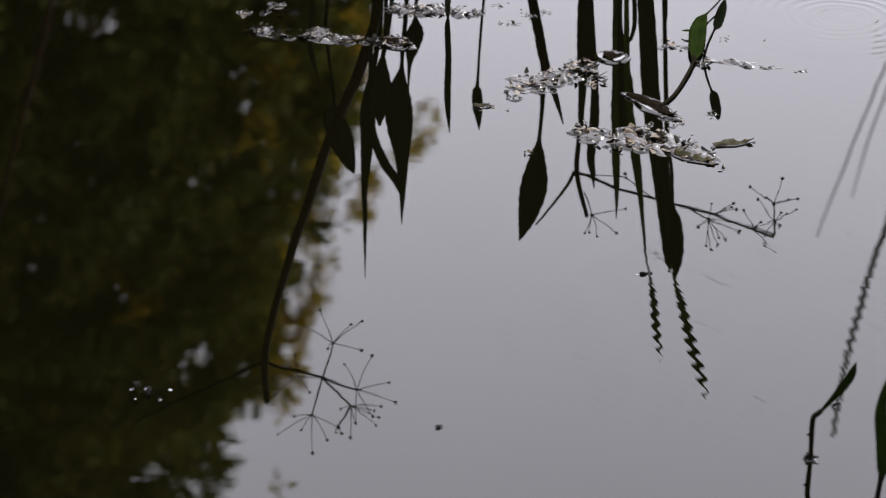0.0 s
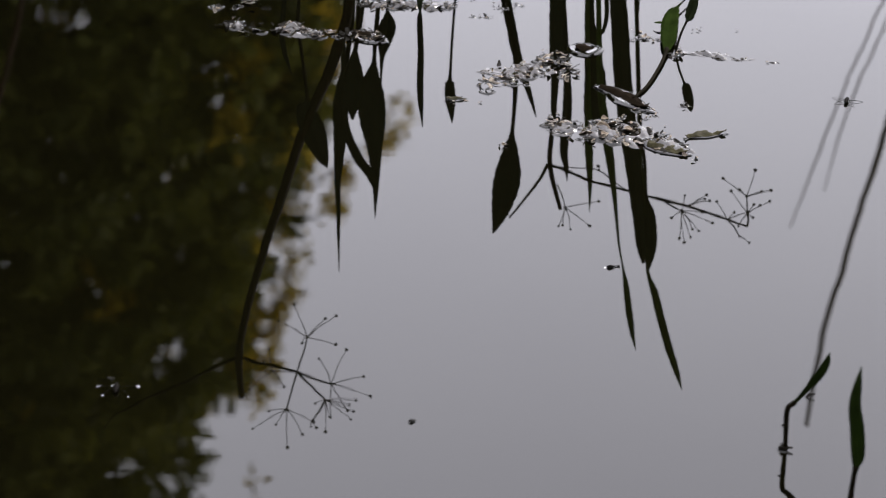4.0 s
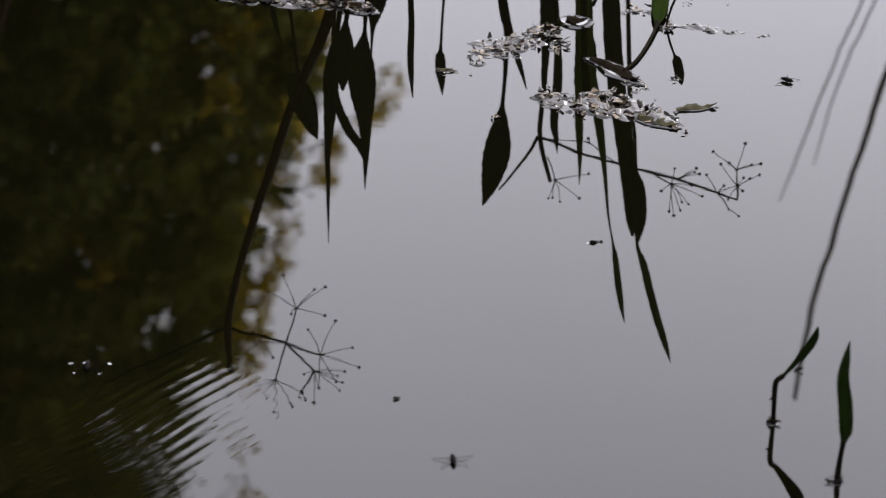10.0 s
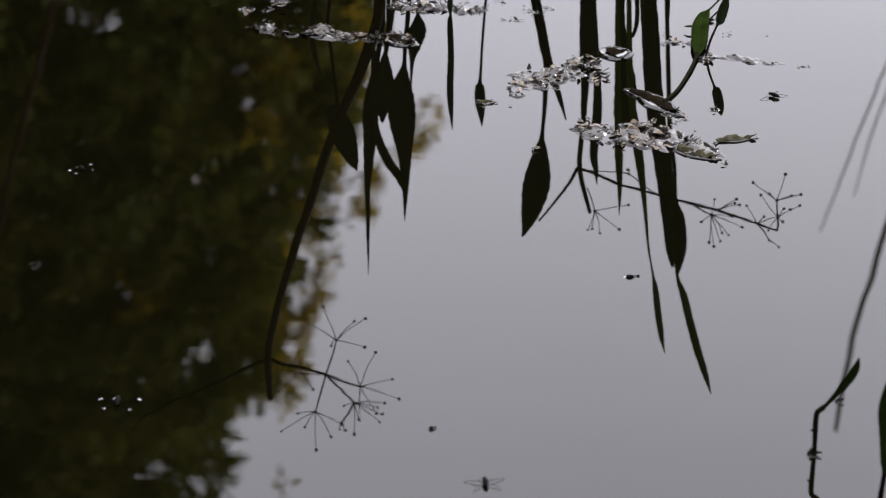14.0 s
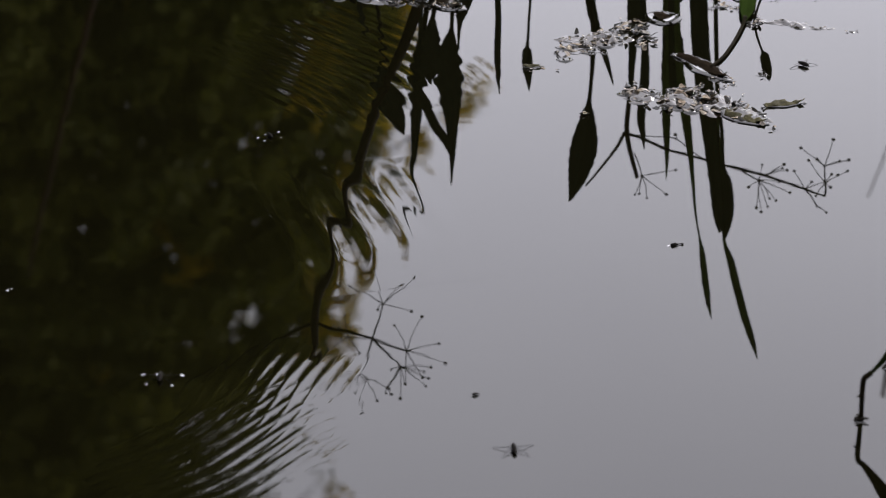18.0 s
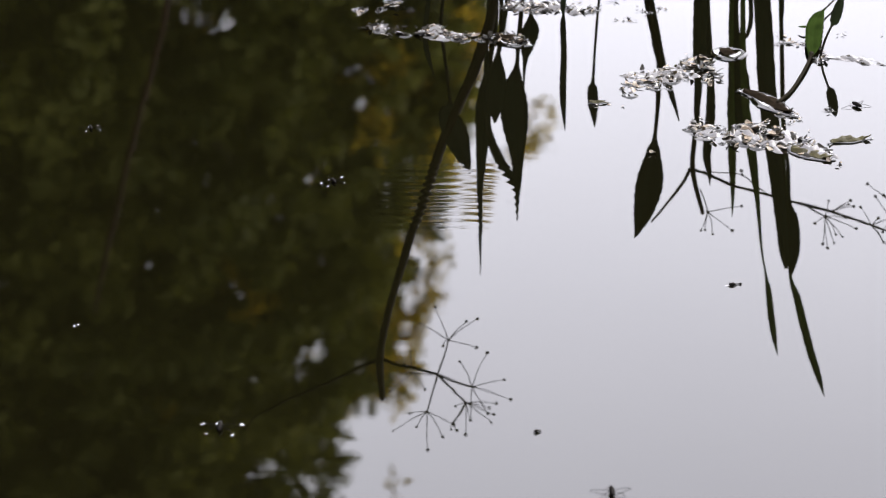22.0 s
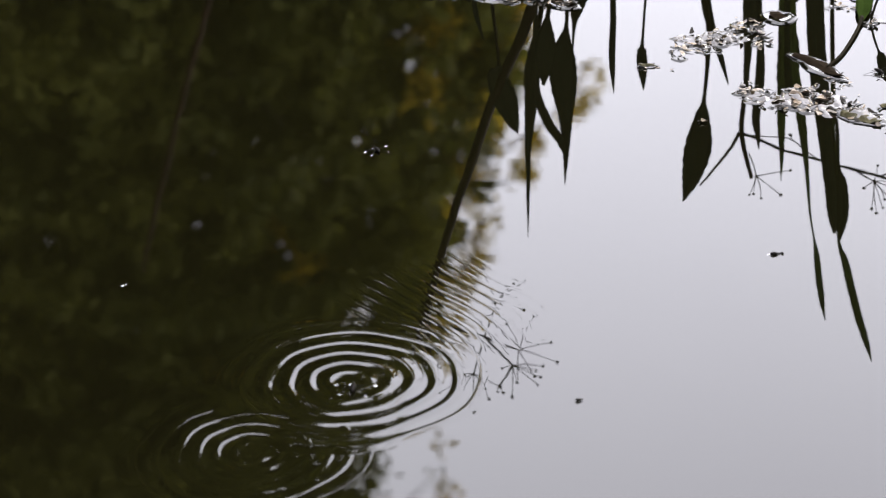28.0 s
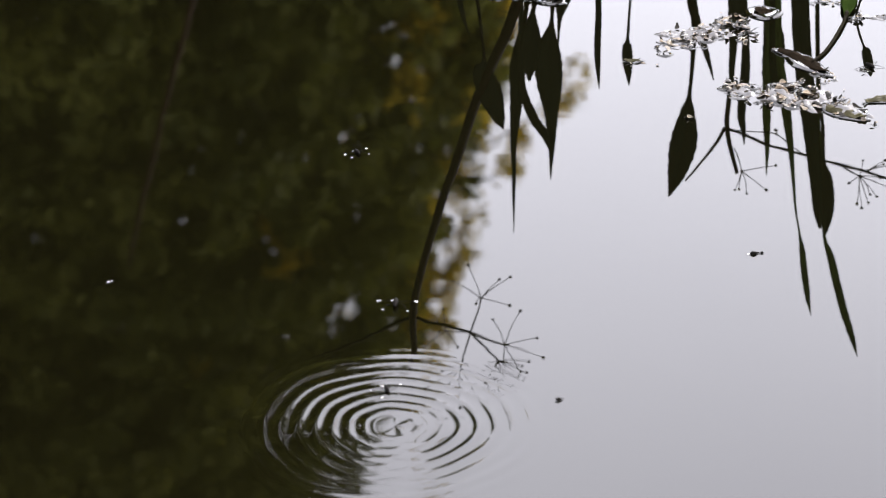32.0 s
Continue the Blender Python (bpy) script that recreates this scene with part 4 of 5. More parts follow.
floating_mat("small raft of curled brown leaf scraps", [(0.0835, 0.4475, 0.0295, -0.0038, -0.0005, -0.021, 28, 0.0119), (0.1093, 0.4566, 0.0249, 0, -0.0008, -0.0256, 34, 0.0119), (0.0634, 0.4176, 0.0129, 0, -0.0003, -0.0177, 14, 0.0106), (0.0918, 0.4265, 0.0224, 0, -0.0004, -0.0148, 10, 0.0130), (0.044, 0.3766, 0.0126, -0.0063, -0.0001, -0.0043, 3, 0.0070), (0.0277, 0.3679, 0.0081, 0, -0, -0.0043, 4, 0.0064)])
floating_mat("scraps of dead leaf caught between stems", [(0.1355, 0.4872, 0.0154, -0.004, -0.0009, -0.0215, 19, 0.0114), (0.1446, 0.449, 0.0126, -0.0099, -0.0011, -0.024, 18, 0.0107), (0.1301, 0.5028, 0.0108, 0, -0.0004, -0.0093, 4, 0.0073)])
floating_mat("line of leaf scraps along the plant stems", [(-0.1746, 0.5729, 0.0302, 0.0122, 0.0008, -0.0162, 17, 0.0117), (-0.2171, 0.5827, 0.0107, 0.0059, 0.001, -0.0163, 10, 0.0118), (-0.1308, 0.5535, 0.037, -0.0115, 0.0006, -0.0144, 22, 0.0104), (-0.0788, 0.5503, 0.0304, 0.008, 0.0004, -0.016, 18, 0.0123), (-0.0573, 0.5406, 0.0147, -0.0038, 0.0003, -0.0159, 14, 0.0116), (-0.2062, 0.6392, 0.0219, 0, 0.0012, -0.0202, 10, 0.0076), (-0.2349, 0.5729, 0.0083, 0.0046, 0.0004, -0.0065, 4, 0.0056)], rotten=0.75)
floating_mat("thin line of drifting scraps", [(-0.0277, 0.6494, 0.0377, -0.0122, 0.0001, -0.0169, 26, 0.0088), (-0.0526, 0.6359, 0.0188, 0, 0.0002, -0.0135, 12, 0.0082), (0.0038, 0.6443, 0.025, -0.0101, -0, -0.0135, 14, 0.0082), (0.0596, 0.6057, 0.0149, 0, -0.0001, -0.0083, 6, 0.0075), (0.0852, 0.6359, 0.0188, 0, -0.0004, -0.0151, 12, 0.0075), (0.051, 0.6562, 0.0126, 0, -0.0001, -0.0085, 5, 0.0076)], rotten=0.35)
floating_mat("drifting scraps trailing over the water", [(0.2299, 0.5535, 0.0176, -0.0096, -0.0009, -0.0128, 12, 0.0074), (0.2381, 0.5406, 0.0183, 0, -0.0006, -0.008, 8, 0.0067), (0.2645, 0.5122, 0.0113, -0.0094, -0.0012, -0.0156, 10, 0.0073), (0.3012, 0.4965, 0.0349, -0.0112, -0.001, -0.0109, 6, 0.0055), (0.3391, 0.4857, 0.0084, 0, -0.0005, -0.0046, 2, 0.0048), (0.3652, 0.478, 0.0072, 0, -0.0003, -0.0031, 2, 0.0048), (0.2892, 0.568, 0.0123, 0, -0.0005, -0.0065, 4, 0.0087), (0.3329, 0.5632, 0.0031, 0, -0.0003, -0.0032, 1, 0.0050)], film=(3, 4, 5))
floating_mat("few curled scraps beside a leaf stem", [(0.223, 0.3493, 0.0163, -0.0127, -0.001, -0.0141, 14, 0.0069), (0.2097, 0.3394, 0.0172, 0, -0.0011, -0.0169, 12, 0.0069), (0.2364, 0.3142, 0.0028, 0, -0.0003, -0.0042, 1, 0.0057), (0.2602, 0.2329, 0.0089, 0, -0.0006, -0.0066, 5, 0.0056)])
floating_mat("dark raft of rotten leaf scraps among stems", [(-0.0579, 0.6485, 0.0214, 0.0004, 0.0003, -0.0153, 30, 0.0105), (-0.0264, 0.6422, 0.0213, 0.0004, 0.0002, -0.0169, 32, 0.011), (0.0050, 0.6360, 0.0188, 0.0003, 0.0000, -0.0151, 26, 0.0105), (0.0269, 0.6398, 0.0100, 0.0002, -0.0001, -0.0118, 10, 0.009)], rotten=0.6, film=(0, 1, 2))
floating_mat("wet lumps of scum and leaf between stems", [(-0.1505, 0.5703, 0.0160, 0.0003, 0.0007, -0.0146, 24, 0.0105), (-0.1268, 0.5609, 0.0159, 0.0003, 0.0005, -0.0129, 20, 0.01), (-0.1069, 0.5548, 0.0110, 0.0002, 0.0003, -0.0096, 12, 0.009), (-0.2101, 0.5790, 0.0099, 0.0002, 0.0007, -0.0114, 12, 0.0105), (-0.2321, 0.6285, 0.0075, 0.0001, 0.0007, -0.0101, 8, 0.01), (-0.1985, 0.6529, 0.0101, 0.0002, 0.0007, -0.0119, 10, 0.01), (-0.0652, 0.5507, 0.0147, 0.0003, 0.0003, -0.0144, 20, 0.01)], rotten=0.35, film=(0, 1, 3, 6))
floating_mat("dark knot of scraps at a shoot base", [(0.2866, -0.3236, 0.0054, 0, -0.0003, -0.0027, 9, 0.0078)], rotten=1)
floating_mat("dark knot of scraps at a leaf base", [(0.3256, -0.4116, 0.0066, 0, -0.0009, -0.0066, 16, 0.0093)], rotten=1)
dead_leaf(0.0182, 0.3755, 0.039, 0.3803, 0.0042, 0.25, "thin pale curl of leaf beside a stalk")
floating_mat("dark knot of scraps under a low leaf", [(0.2631, 0.4966, 0.007, 0, -0.0006, -0.014, 11, 0.0085)], rotten=1)
floating_mat("dark torn scraps at a leaf tip", [(0.2632, 0.3605, 0.005, 0, -0.0006, -0.008, 6, 0.008)], rotten=1)
dead_leaf(0.1779, 0.4087, 0.2279, 0.3536, 0.0165, 0.35, "pale-rimmed curled dead leaf on the water")
dead_leaf(0.1580, 0.5137, 0.1765, 0.5153, 0.0200, 0.5, "crumpled pale dead leaf on the water")
dead_leaf(0.2564, 0.2812, 0.2972, 0.2962, 0.0102, 0.2, "flat olive-green fallen leaf on the water")
dead_leaf(0.2171, 0.2649, 0.2563, 0.2462, 0.0191, 0.3, "olive-brown dead leaf on the scum")
dead_leaf(-0.082, 0.5567, -0.0481, 0.5375, 0.0160, 0.4, "dark curled dead leaf among stems")
dead_leaf(0.2813, -0.3228, 0.2928, -0.3245, 0.0032, 0.1, "short dark twig lying at a shoot base")
dead_leaf(0.3132, -0.2385, 0.3208, -0.2376, 0.0024, 0.1, "short dark twig scrap on the water")


# ---- what moves: insects and ripples ----
def strider(name, label, silver=False, size=1.0, glint=1.0):
    """A pond skater: slim body, rowing legs, and the dimples that its feet press in the water."""
    bug = thing(name, 0, 0, 0, label, "insect", "pond skaters")
    whole = Matrix.Scale(size, 4)
    body = glide([(0, -0.0062, 0.0024, 0.0003), (0, -0.004, 0.0026, 0.0010), (0, 0, 0.003, 0.0014), (0, 0.0035, 0.003, 0.0011), (0, 0.0055, 0.003, 0.0007), (0, 0.0064, 0.0028, 0.0002)], 18)
    body[:, 3] *= 1.9
    body[:, 1] *= 1.25
    piece("body", mesh_of("body", *tube(body, 9), INSECT), bug, whole)
    for side in (1, -1):
        for kind, knee, foot, thick in (("front_leg", (0.0025, 0.007, 0.002), (0.0035, 0.0105, 0.0004), 0.00014),
                                        ("middle_leg", (0.009, 0.004, 0.0022), (0.0185, 0.0075, 0.0004), 0.00030),
                                        ("hind_leg", (0.0075, -0.004, 0.0022), (0.0125, -0.0115, 0.0004), 0.00026)):
            start = (side * 0.0009, {"front_leg": 0.004, "middle_leg": 0.0012, "hind_leg": -0.0006}[kind], 0.0026)
            rows = glide([(*start, thick * 1.2), (side * knee[0], knee[1], knee[2], thick), (side * foot[0], foot[1], foot[2], thick * 0.7)], 8)
            leg = piece(kind, mesh_of(kind, *tube(rows, 5), INSECT), bug, whole)
            if silver and not (kind == "front_leg" and side > 0):
                big = glint * dimple_rng.uniform(0.55, 1.1)
                piece("foot_dimple", DIMPLE, leg, pose(side * foot[0] * dimple_rng.uniform(0.75, 1.1), foot[1] + dimple_rng.uniform(-0.003, 0.003), 0.0001, 0, 0, dimple_rng.uniform(-50, 50)) @ Matrix.Scale(big, 4), "silvery painted glint of sky on a dimple")
        feeler = glide([(side * 0.0003, 0.006, 0.003, 0.00016), (side * 0.0012, 0.0085, 0.0042, 0.0001)], 3)
        piece("feeler", mesh_of("feeler", *tube(feeler, 4), INSECT), bug, whole)
    return bug


def beetle():
    """A small dark water beetle with a bright bent rim of water at its head."""
    bug = thing("water_beetle", 0, 0, 0, "tiny dark water beetle afloat with a bright rim", "insect")
    rows = [(-0.0035, 0, 0.0008, 0.0003), (-0.002, 0, 0.001, 0.0014), (0.0005, 0, 0.001, 0.0016), (0.003, 0.0005, 0.0009, 0.0007), (0.006, 0.001, 0.0007, 0.0004), (0.0075, 0.0005, 0.0008, 0.0009), (0.009, 0.0006, 0.0006, 0.0003)]
    piece("body", mesh_of("body", *tube(glide(rows, 24), 9), INSECT), bug)
    for side in (1, -1):
        for x in (-0.001, 0.001):
            leg = glide([(x, side * 0.001, 0.001, 0.0002), (x * 1.6, side * 0.0028, 0.0012, 0.0002), (x * 2.2, side * 0.004, 0.0003, 0.00012)], 5)
            piece("leg", mesh_of("leg", *tube(leg, 5), INSECT), bug)
    piece("foot_dimple", DIMPLE, bug, pose(-0.005, 0.0006, 0.0001, 0, 0, 20) @ Matrix.Scale(0.7, 4), "silvery painted glint of sky on a dimple")
    return bug


dimple_rng = random.Random(6)


def dimple_mesh():
    """The bent water under one foot, its glint painted in as silver metal."""
    verts, faces, n = [], [], 14
    for r, z in ((1.0, 0.0), (0.8, 0.0003), (0.55, 0.0006), (0.3, 0.0007), (0.05, 0.0007)):
        verts += [(0.0023 * r * math.cos(2 * math.pi * k / n), 0.0013 * r * math.sin(2 * math.pi * k / n), z) for k in range(n)]
    for i in range(4):
        for k in range(n):
            a, b = i * n + k, i * n + (k + 1) % n
            faces.append((a, b, b + n, a + n))
    faces.append(tuple(range(4 * n, 5 * n)))
    return mesh_of("foot_dimple", verts, faces, SKY_GLINT)


DIMPLE = dimple_mesh()


def ring_of_ripples(radius, slope, length, hollow):
    """Round wavelets on a very shallow cone: as it rises the waves come through the surface from the middle outward."""
    height = slope * length / (2 * math.pi)
    nr, na = int(radius / length * 11), 84
    verts, faces = [(0, 0, 0)], []
    for i in range(1, nr + 1):
        r = radius * i / nr
        u = r / radius
        env = min(1, max(0, u - hollow) * 4) * (1 - u ** 3)
        z = height * (env * math.cos(2 * math.pi * r / length * (1 - 0.12 * u)) - 0.6 * u * u) - height * 0.8 * (u < hollow)
        for k in range(na):
            a = 2 * math.pi * k / na
            wob = 1 + 0.03 * math.sin(2 * a + 60 * radius) + 0.022 * math.sin(3 * a + 1) + 0.012 * math.sin(7 * a + 5 * u)
            verts.append((r * wob * math.cos(a), r * wob * math.sin(a), z * max(0.06, 0.52 + 0.36 * math.sin(a + 3 * u + 40 * radius) + 0.3 * math.sin(2 * a + 7 * u + 90 * slope) * math.sin(3 * a))))
    faces += [(0, 1 + k, 1 + (k + 1) % na) for k in range(na)]
    for i in range(nr - 1):
        for k in range(na):
            a, b = 1 + i * na + k, 1 + i * na + (k + 1) % na
            faces.append((a, a + na, b + na, b))
    return mesh_of("ripple_ring", verts, faces, WATER), height


def train_of_ripples(sx, sy, slope, length):
    """Parallel wavelets that pass over the water, dying away to all sides."""
    height = slope * length / (2 * math.pi)
    nx, ny = int(2 * sx / length * 9), 26
    verts, faces = [], []
    for i in range(nx + 1):
        for j in range(ny + 1):
            u, v = 2 * i / nx - 1, 2 * j / ny - 1
            env = max(0.0, (1 - u * u) * (1 - v * v)) ** 0.8
            bend = 0.12 * sx * v * v + 0.003 * math.sin(4 * v)
            x = u * sx
            wave = math.cos(2 * math.pi * (x + bend) / length) + 0.22 * math.cos(2 * math.pi * (x * 0.82 - bend + 0.25 * v * sy) / length + 1)
            verts.append((x, v * sy, height * (env * wave - 0.6 * (1 - env))))
    for i in range(nx):
        for j in range(ny):
            a = i * (ny + 1) + j
            faces.append((a, a + ny + 1, a + ny + 2, a + 1))
    return mesh_of("ripple_train", verts, faces, WATER), height


STRIDER_A = [(0, 0.0637, -0.4733, 8), (8.2, 0.0136, -0.4853, 8), (8.5, 0.016, -0.4323, 8), (9, 0.0232, -0.4073, 8), (9.5, 0.0268, -0.3919, 8), (10, 0.0289, -0.3849, 8), (10.5, 0.0294, -0.3787, 8), (11, 0.0289, -0.3771, 8), (11.5, 0.0279, -0.3743, 8), (12, 0.027, -0.3739, 8), (12.5, 0.0257, -0.3728, 8), (13, 0.024, -0.3719, 8), (13.5, 0.0236, -0.3726, 8), (14, 0.0227, -0.3715, 8), (14.5, 0.0212, -0.3704, 8), (15, 0.0197, -0.371, 8), (15.5, 0.0185, -0.3723, 8), (19, 0.0075, -0.3746, 8), (19.5, 0.0092, -0.3673, 8), (20, 0.0034, -0.3685, 8), (20.4, 0.0061, -0.3702, 8), (20.6, 0.0146, -0.3734, 20), (21, 0.035, -0.377, 20), (21.5, 0.0356, -0.3808, 8), (22, 0.0344, -0.3831, 8), (22.5, 0.0321, -0.3825, 8), (23, 0.0547, -0.3978, 8), (23.5, 0.058, -0.4079, 8), (24, 0.0557, -0.4145, 8), (24.5, 0.0537, -0.4117, 8), (25.5, 0.0646, -0.4311, 8), (32, 0.1221, -0.4919, 8)]
STRIDER_B = [(0, 0.4732, 0.4281, -20), (1.5, 0.4552, 0.3679, -20), (2, 0.441, 0.3591, -20), (2.5, 0.4401, 0.3731, -20), (4.5, 0.4246, 0.3712, -20), (5, 0.4227, 0.3646, -20), (5.5, 0.4251, 0.3653, -20), (6, 0.4214, 0.3593, -20), (7, 0.4174, 0.3637, -20), (8, 0.4155, 0.353, -20), (8.3, 0.4046, 0.3545, 10), (8.5, 0.386, 0.3635, 40), (9, 0.3806, 0.3597, 50), (9.5, 0.379, 0.36, 50), (10, 0.3762, 0.3577, 60), (10.5, 0.3556, 0.3964, 70), (11, 0.3475, 0.4018, 60), (12, 0.3403, 0.4038, 50), (13, 0.3317, 0.4005, 50), (14, 0.3261, 0.3965, 50), (15, 0.3192, 0.3945, 50), (15.5, 0.3165, 0.3919, 50), (17.5, 0.3111, 0.3886, 50), (19, 0.2975, 0.3808, 50), (21, 0.2966, 0.3776, 40), (23, 0.2829, 0.3712, 40), (25, 0.2719, 0.3754, 40), (28, 0.2627, 0.3682, 40), (32, 0.2687, 0.3698, 40)]
SKATER = [(0, -0.2543, -0.2243, 0), (1, -0.2562, -0.2249, 0), (2, -0.2572, -0.2268, 0), (2.5, -0.2581, -0.2253, 0), (4.5, -0.2602, -0.2268, 0), (6, -0.263, -0.229, 0), (8, -0.2686, -0.2345, 0), (10, -0.2728, -0.2389, 0), (12, -0.2773, -0.242, 0), (13, -0.2789, -0.2421, 0), (14, -0.2808, -0.2453, 0), (15.5, -0.2855, -0.248, 0), (19, -0.2813, -0.2753, 0), (23, -0.2881, -0.2893, 0), (25, -0.3053, -0.2877, 0), (27.3, -0.3326, -0.286, 0), (27.7, -0.2724, -0.2902, 0), (28, -0.2136, -0.2872, 0), (28.5, -0.212, -0.2779, 0), (29, -0.2015, -0.254, 0), (29.4, -0.1736, -0.1492, 0), (30, -0.1742, -0.1487, 0), (31, -0.1762, -0.1472, 0), (32, -0.1774, -0.1483, 0)]
SKATER_B = [(0, -0.574, 0.1768, 30), (12, -0.4738, 0.1395, 30), (13, -0.4303, 0.1749, 30), (14, -0.3662, 0.213, 30), (15, -0.3185, 0.209, 30), (17.6, -0.2311, 0.2057, 30), (18.3, -0.2272, 0.2062, 30), (19, -0.2267, 0.2006, 30), (23, -0.2295, 0.1836, 30), (28, -0.2316, 0.168, 30), (31, -0.2344, 0.1559, 30), (32, -0.2355, 0.1533, 30)]
SKATER_C = [(0, -0.0173, -0.4744, 20), (28.8, -0.0754, -0.5077, 20), (29.4, -0.1366, -0.4328, 20), (30, -0.154, -0.4049, 20), (31, -0.1614, -0.3964, 20), (31.5, -0.1607, -0.3955, 20), (31.8, -0.1696, -0.3381, 20), (32, -0.1737, -0.2946, 20)]
SKATER_E = [(0, -0.7124, 0.3611, 20), (19, -0.5624, 0.3111, 20), (20, -0.4813, 0.3186, 20), (21, -0.4795, 0.3062, 20), (22, -0.4844, 0.3082, 20), (23, -0.4939, 0.3006, 20), (24, -0.4942, 0.2089, 20), (25, -0.4644, 0.2765, 20), (25.5, -0.4992, 0.2668, 20), (27.5, -0.6679, 0.2422, 20), (32, -0.7679, 0.2422, 20)]
SKATER_D = [(0, 0.2948, 0.7056, 80), (13.5, 0.2948, 0.7056, 80), (14.0, 0.2748, 0.6048, 80), (14.3, 0.2791, 0.6033, 80), (14.6, 0.2929, 0.5986, 80), (14.8, 0.3093, 0.6040, 80), (15.0, 0.3135, 0.6043, 80), (15.2, 0.3154, 0.6030, 80), (16.5, 0.3654, 0.7230, 80), (32, 0.4154, 0.9030, 80)]
BUG = [(0, 0.171, 0.0011, 10), (4.5, 0.1648, -0.0011, 10), (6, 0.1638, 0, 10), (8, 0.1613, -0.0037, 10), (10, 0.1589, -0.0061, 10), (12, 0.1564, -0.0095, 10), (13, 0.1554, -0.011, 10), (14, 0.1556, -0.0126, 10), (19, 0.1511, -0.0208, 10), (23, 0.1448, -0.0266, 10), (25, 0.1504, -0.0232, 10), (28, 0.1395, -0.0356, 10), (31, 0.1352, -0.0426, 10), (32, 0.1339, -0.0443, 10)]
SPECK = [(0, -0.012, -0.2771, 10), (4.5, -0.0134, -0.2793, 10), (9, -0.0155, -0.2887, 10), (13, -0.0199, -0.2849, 10), (15.5, -0.0203, -0.2863, 10), (19, -0.0234, -0.289, 10), (23, -0.0259, -0.2903, 10), (25, -0.0268, -0.2963, 10), (28, -0.0292, -0.2987, 10), (30, -0.0316, -0.3016, 10), (32, -0.0337, -0.3054, 10)]
FLECK = [(0, 0.0742, 0.2631, 15), (15, 0.0792, 0.2632, 15), (24, 0.0812, 0.2509, 15), (31, 0.0837, 0.2409, 15), (32, 0.0837, 0.2409, 15)]
MOTH_FLIGHT = [(0, 3.2688, 7.477, 0.3, -50), (7.87, 0.6392, -0.3754, 0.2, -50), (7.97, 0.1909, -0.4185, 0.05, -50), (8, 0.1776, -0.432, 0.05, -50), (8.1, -0.5307, -1.0072, 0.2, -50), (32, -0.6652, -1.1361, 0.6, -50)]
# start, end, place, radius, slope, wavelength and still middle of each ring of ripples
RINGS = [
    (27.3, 28.05, -0.2827, -0.285, 0.121, 0.13, 0.016, 0),
    (27.75, 28.35, -0.2184, -0.2722, 0.118, 0.15, 0.016, 0),
    (27.8, 28.4, -0.2847, -0.3866, 0.108, 0.13, 0.014, 0),
    (28.05, 28.7, -0.3079, -0.2271, 0.124, 0.13, 0.014, 0.25),
    (28.75, 29.35, -0.2077, -0.2555, 0.092, 0.13, 0.012, 0),
    (29.05, 29.7, -0.1693, -0.2079, 0.124, 0.09, 0.014, 0.3),
    (29.3, 29.95, -0.2021, -0.4133, 0.097, 0.08, 0.014, 0),
    (31.6, 32.4, -0.1633, -0.3499, 0.132, 0.11, 0.012, 0.12),
    (22.6, 23.5, 0.0207, -0.3542, 0.118, 0.075, 0.011, 0.3),
    (24.5, 25.6, 0.0523, -0.3867, 0.15, 0.06, 0.012, 0.45),
    (24.55, 26.2, -0.1376, -0.3155, 0.125, 0.034, 0.016, 0.25),
    (20.5, 21.5, -0.129, -0.324, 0.135, 0.10, 0.016, 0.4),
    (16.6, 17.6, -0.2183, -0.3368, 0.142, 0.08, 0.02, 0),
    (7.3, 8.8, 0.0561, -0.4828, 0.27, 0.03, 0.016, 0.4),
    (7.0, 7.9, -0.1359, -0.4377, 0.147, 0.05, 0.014, 0.3),
    (10.1, 11.0, 0.4446, 0.3073, 0.194, 0.05, 0.014, 0.3),
    (-0.5, 0.6, 0.4254, 0.6328, 0.125, 0.10, 0.012, 0.2),
    (2.2, 3.2, -0.1387, -0.3883, 0.092, 0.05, 0.013, 0),
    (20.2, 20.8, 0.007, -0.3967, 0.034, 0.05, 0.008, 0),
]
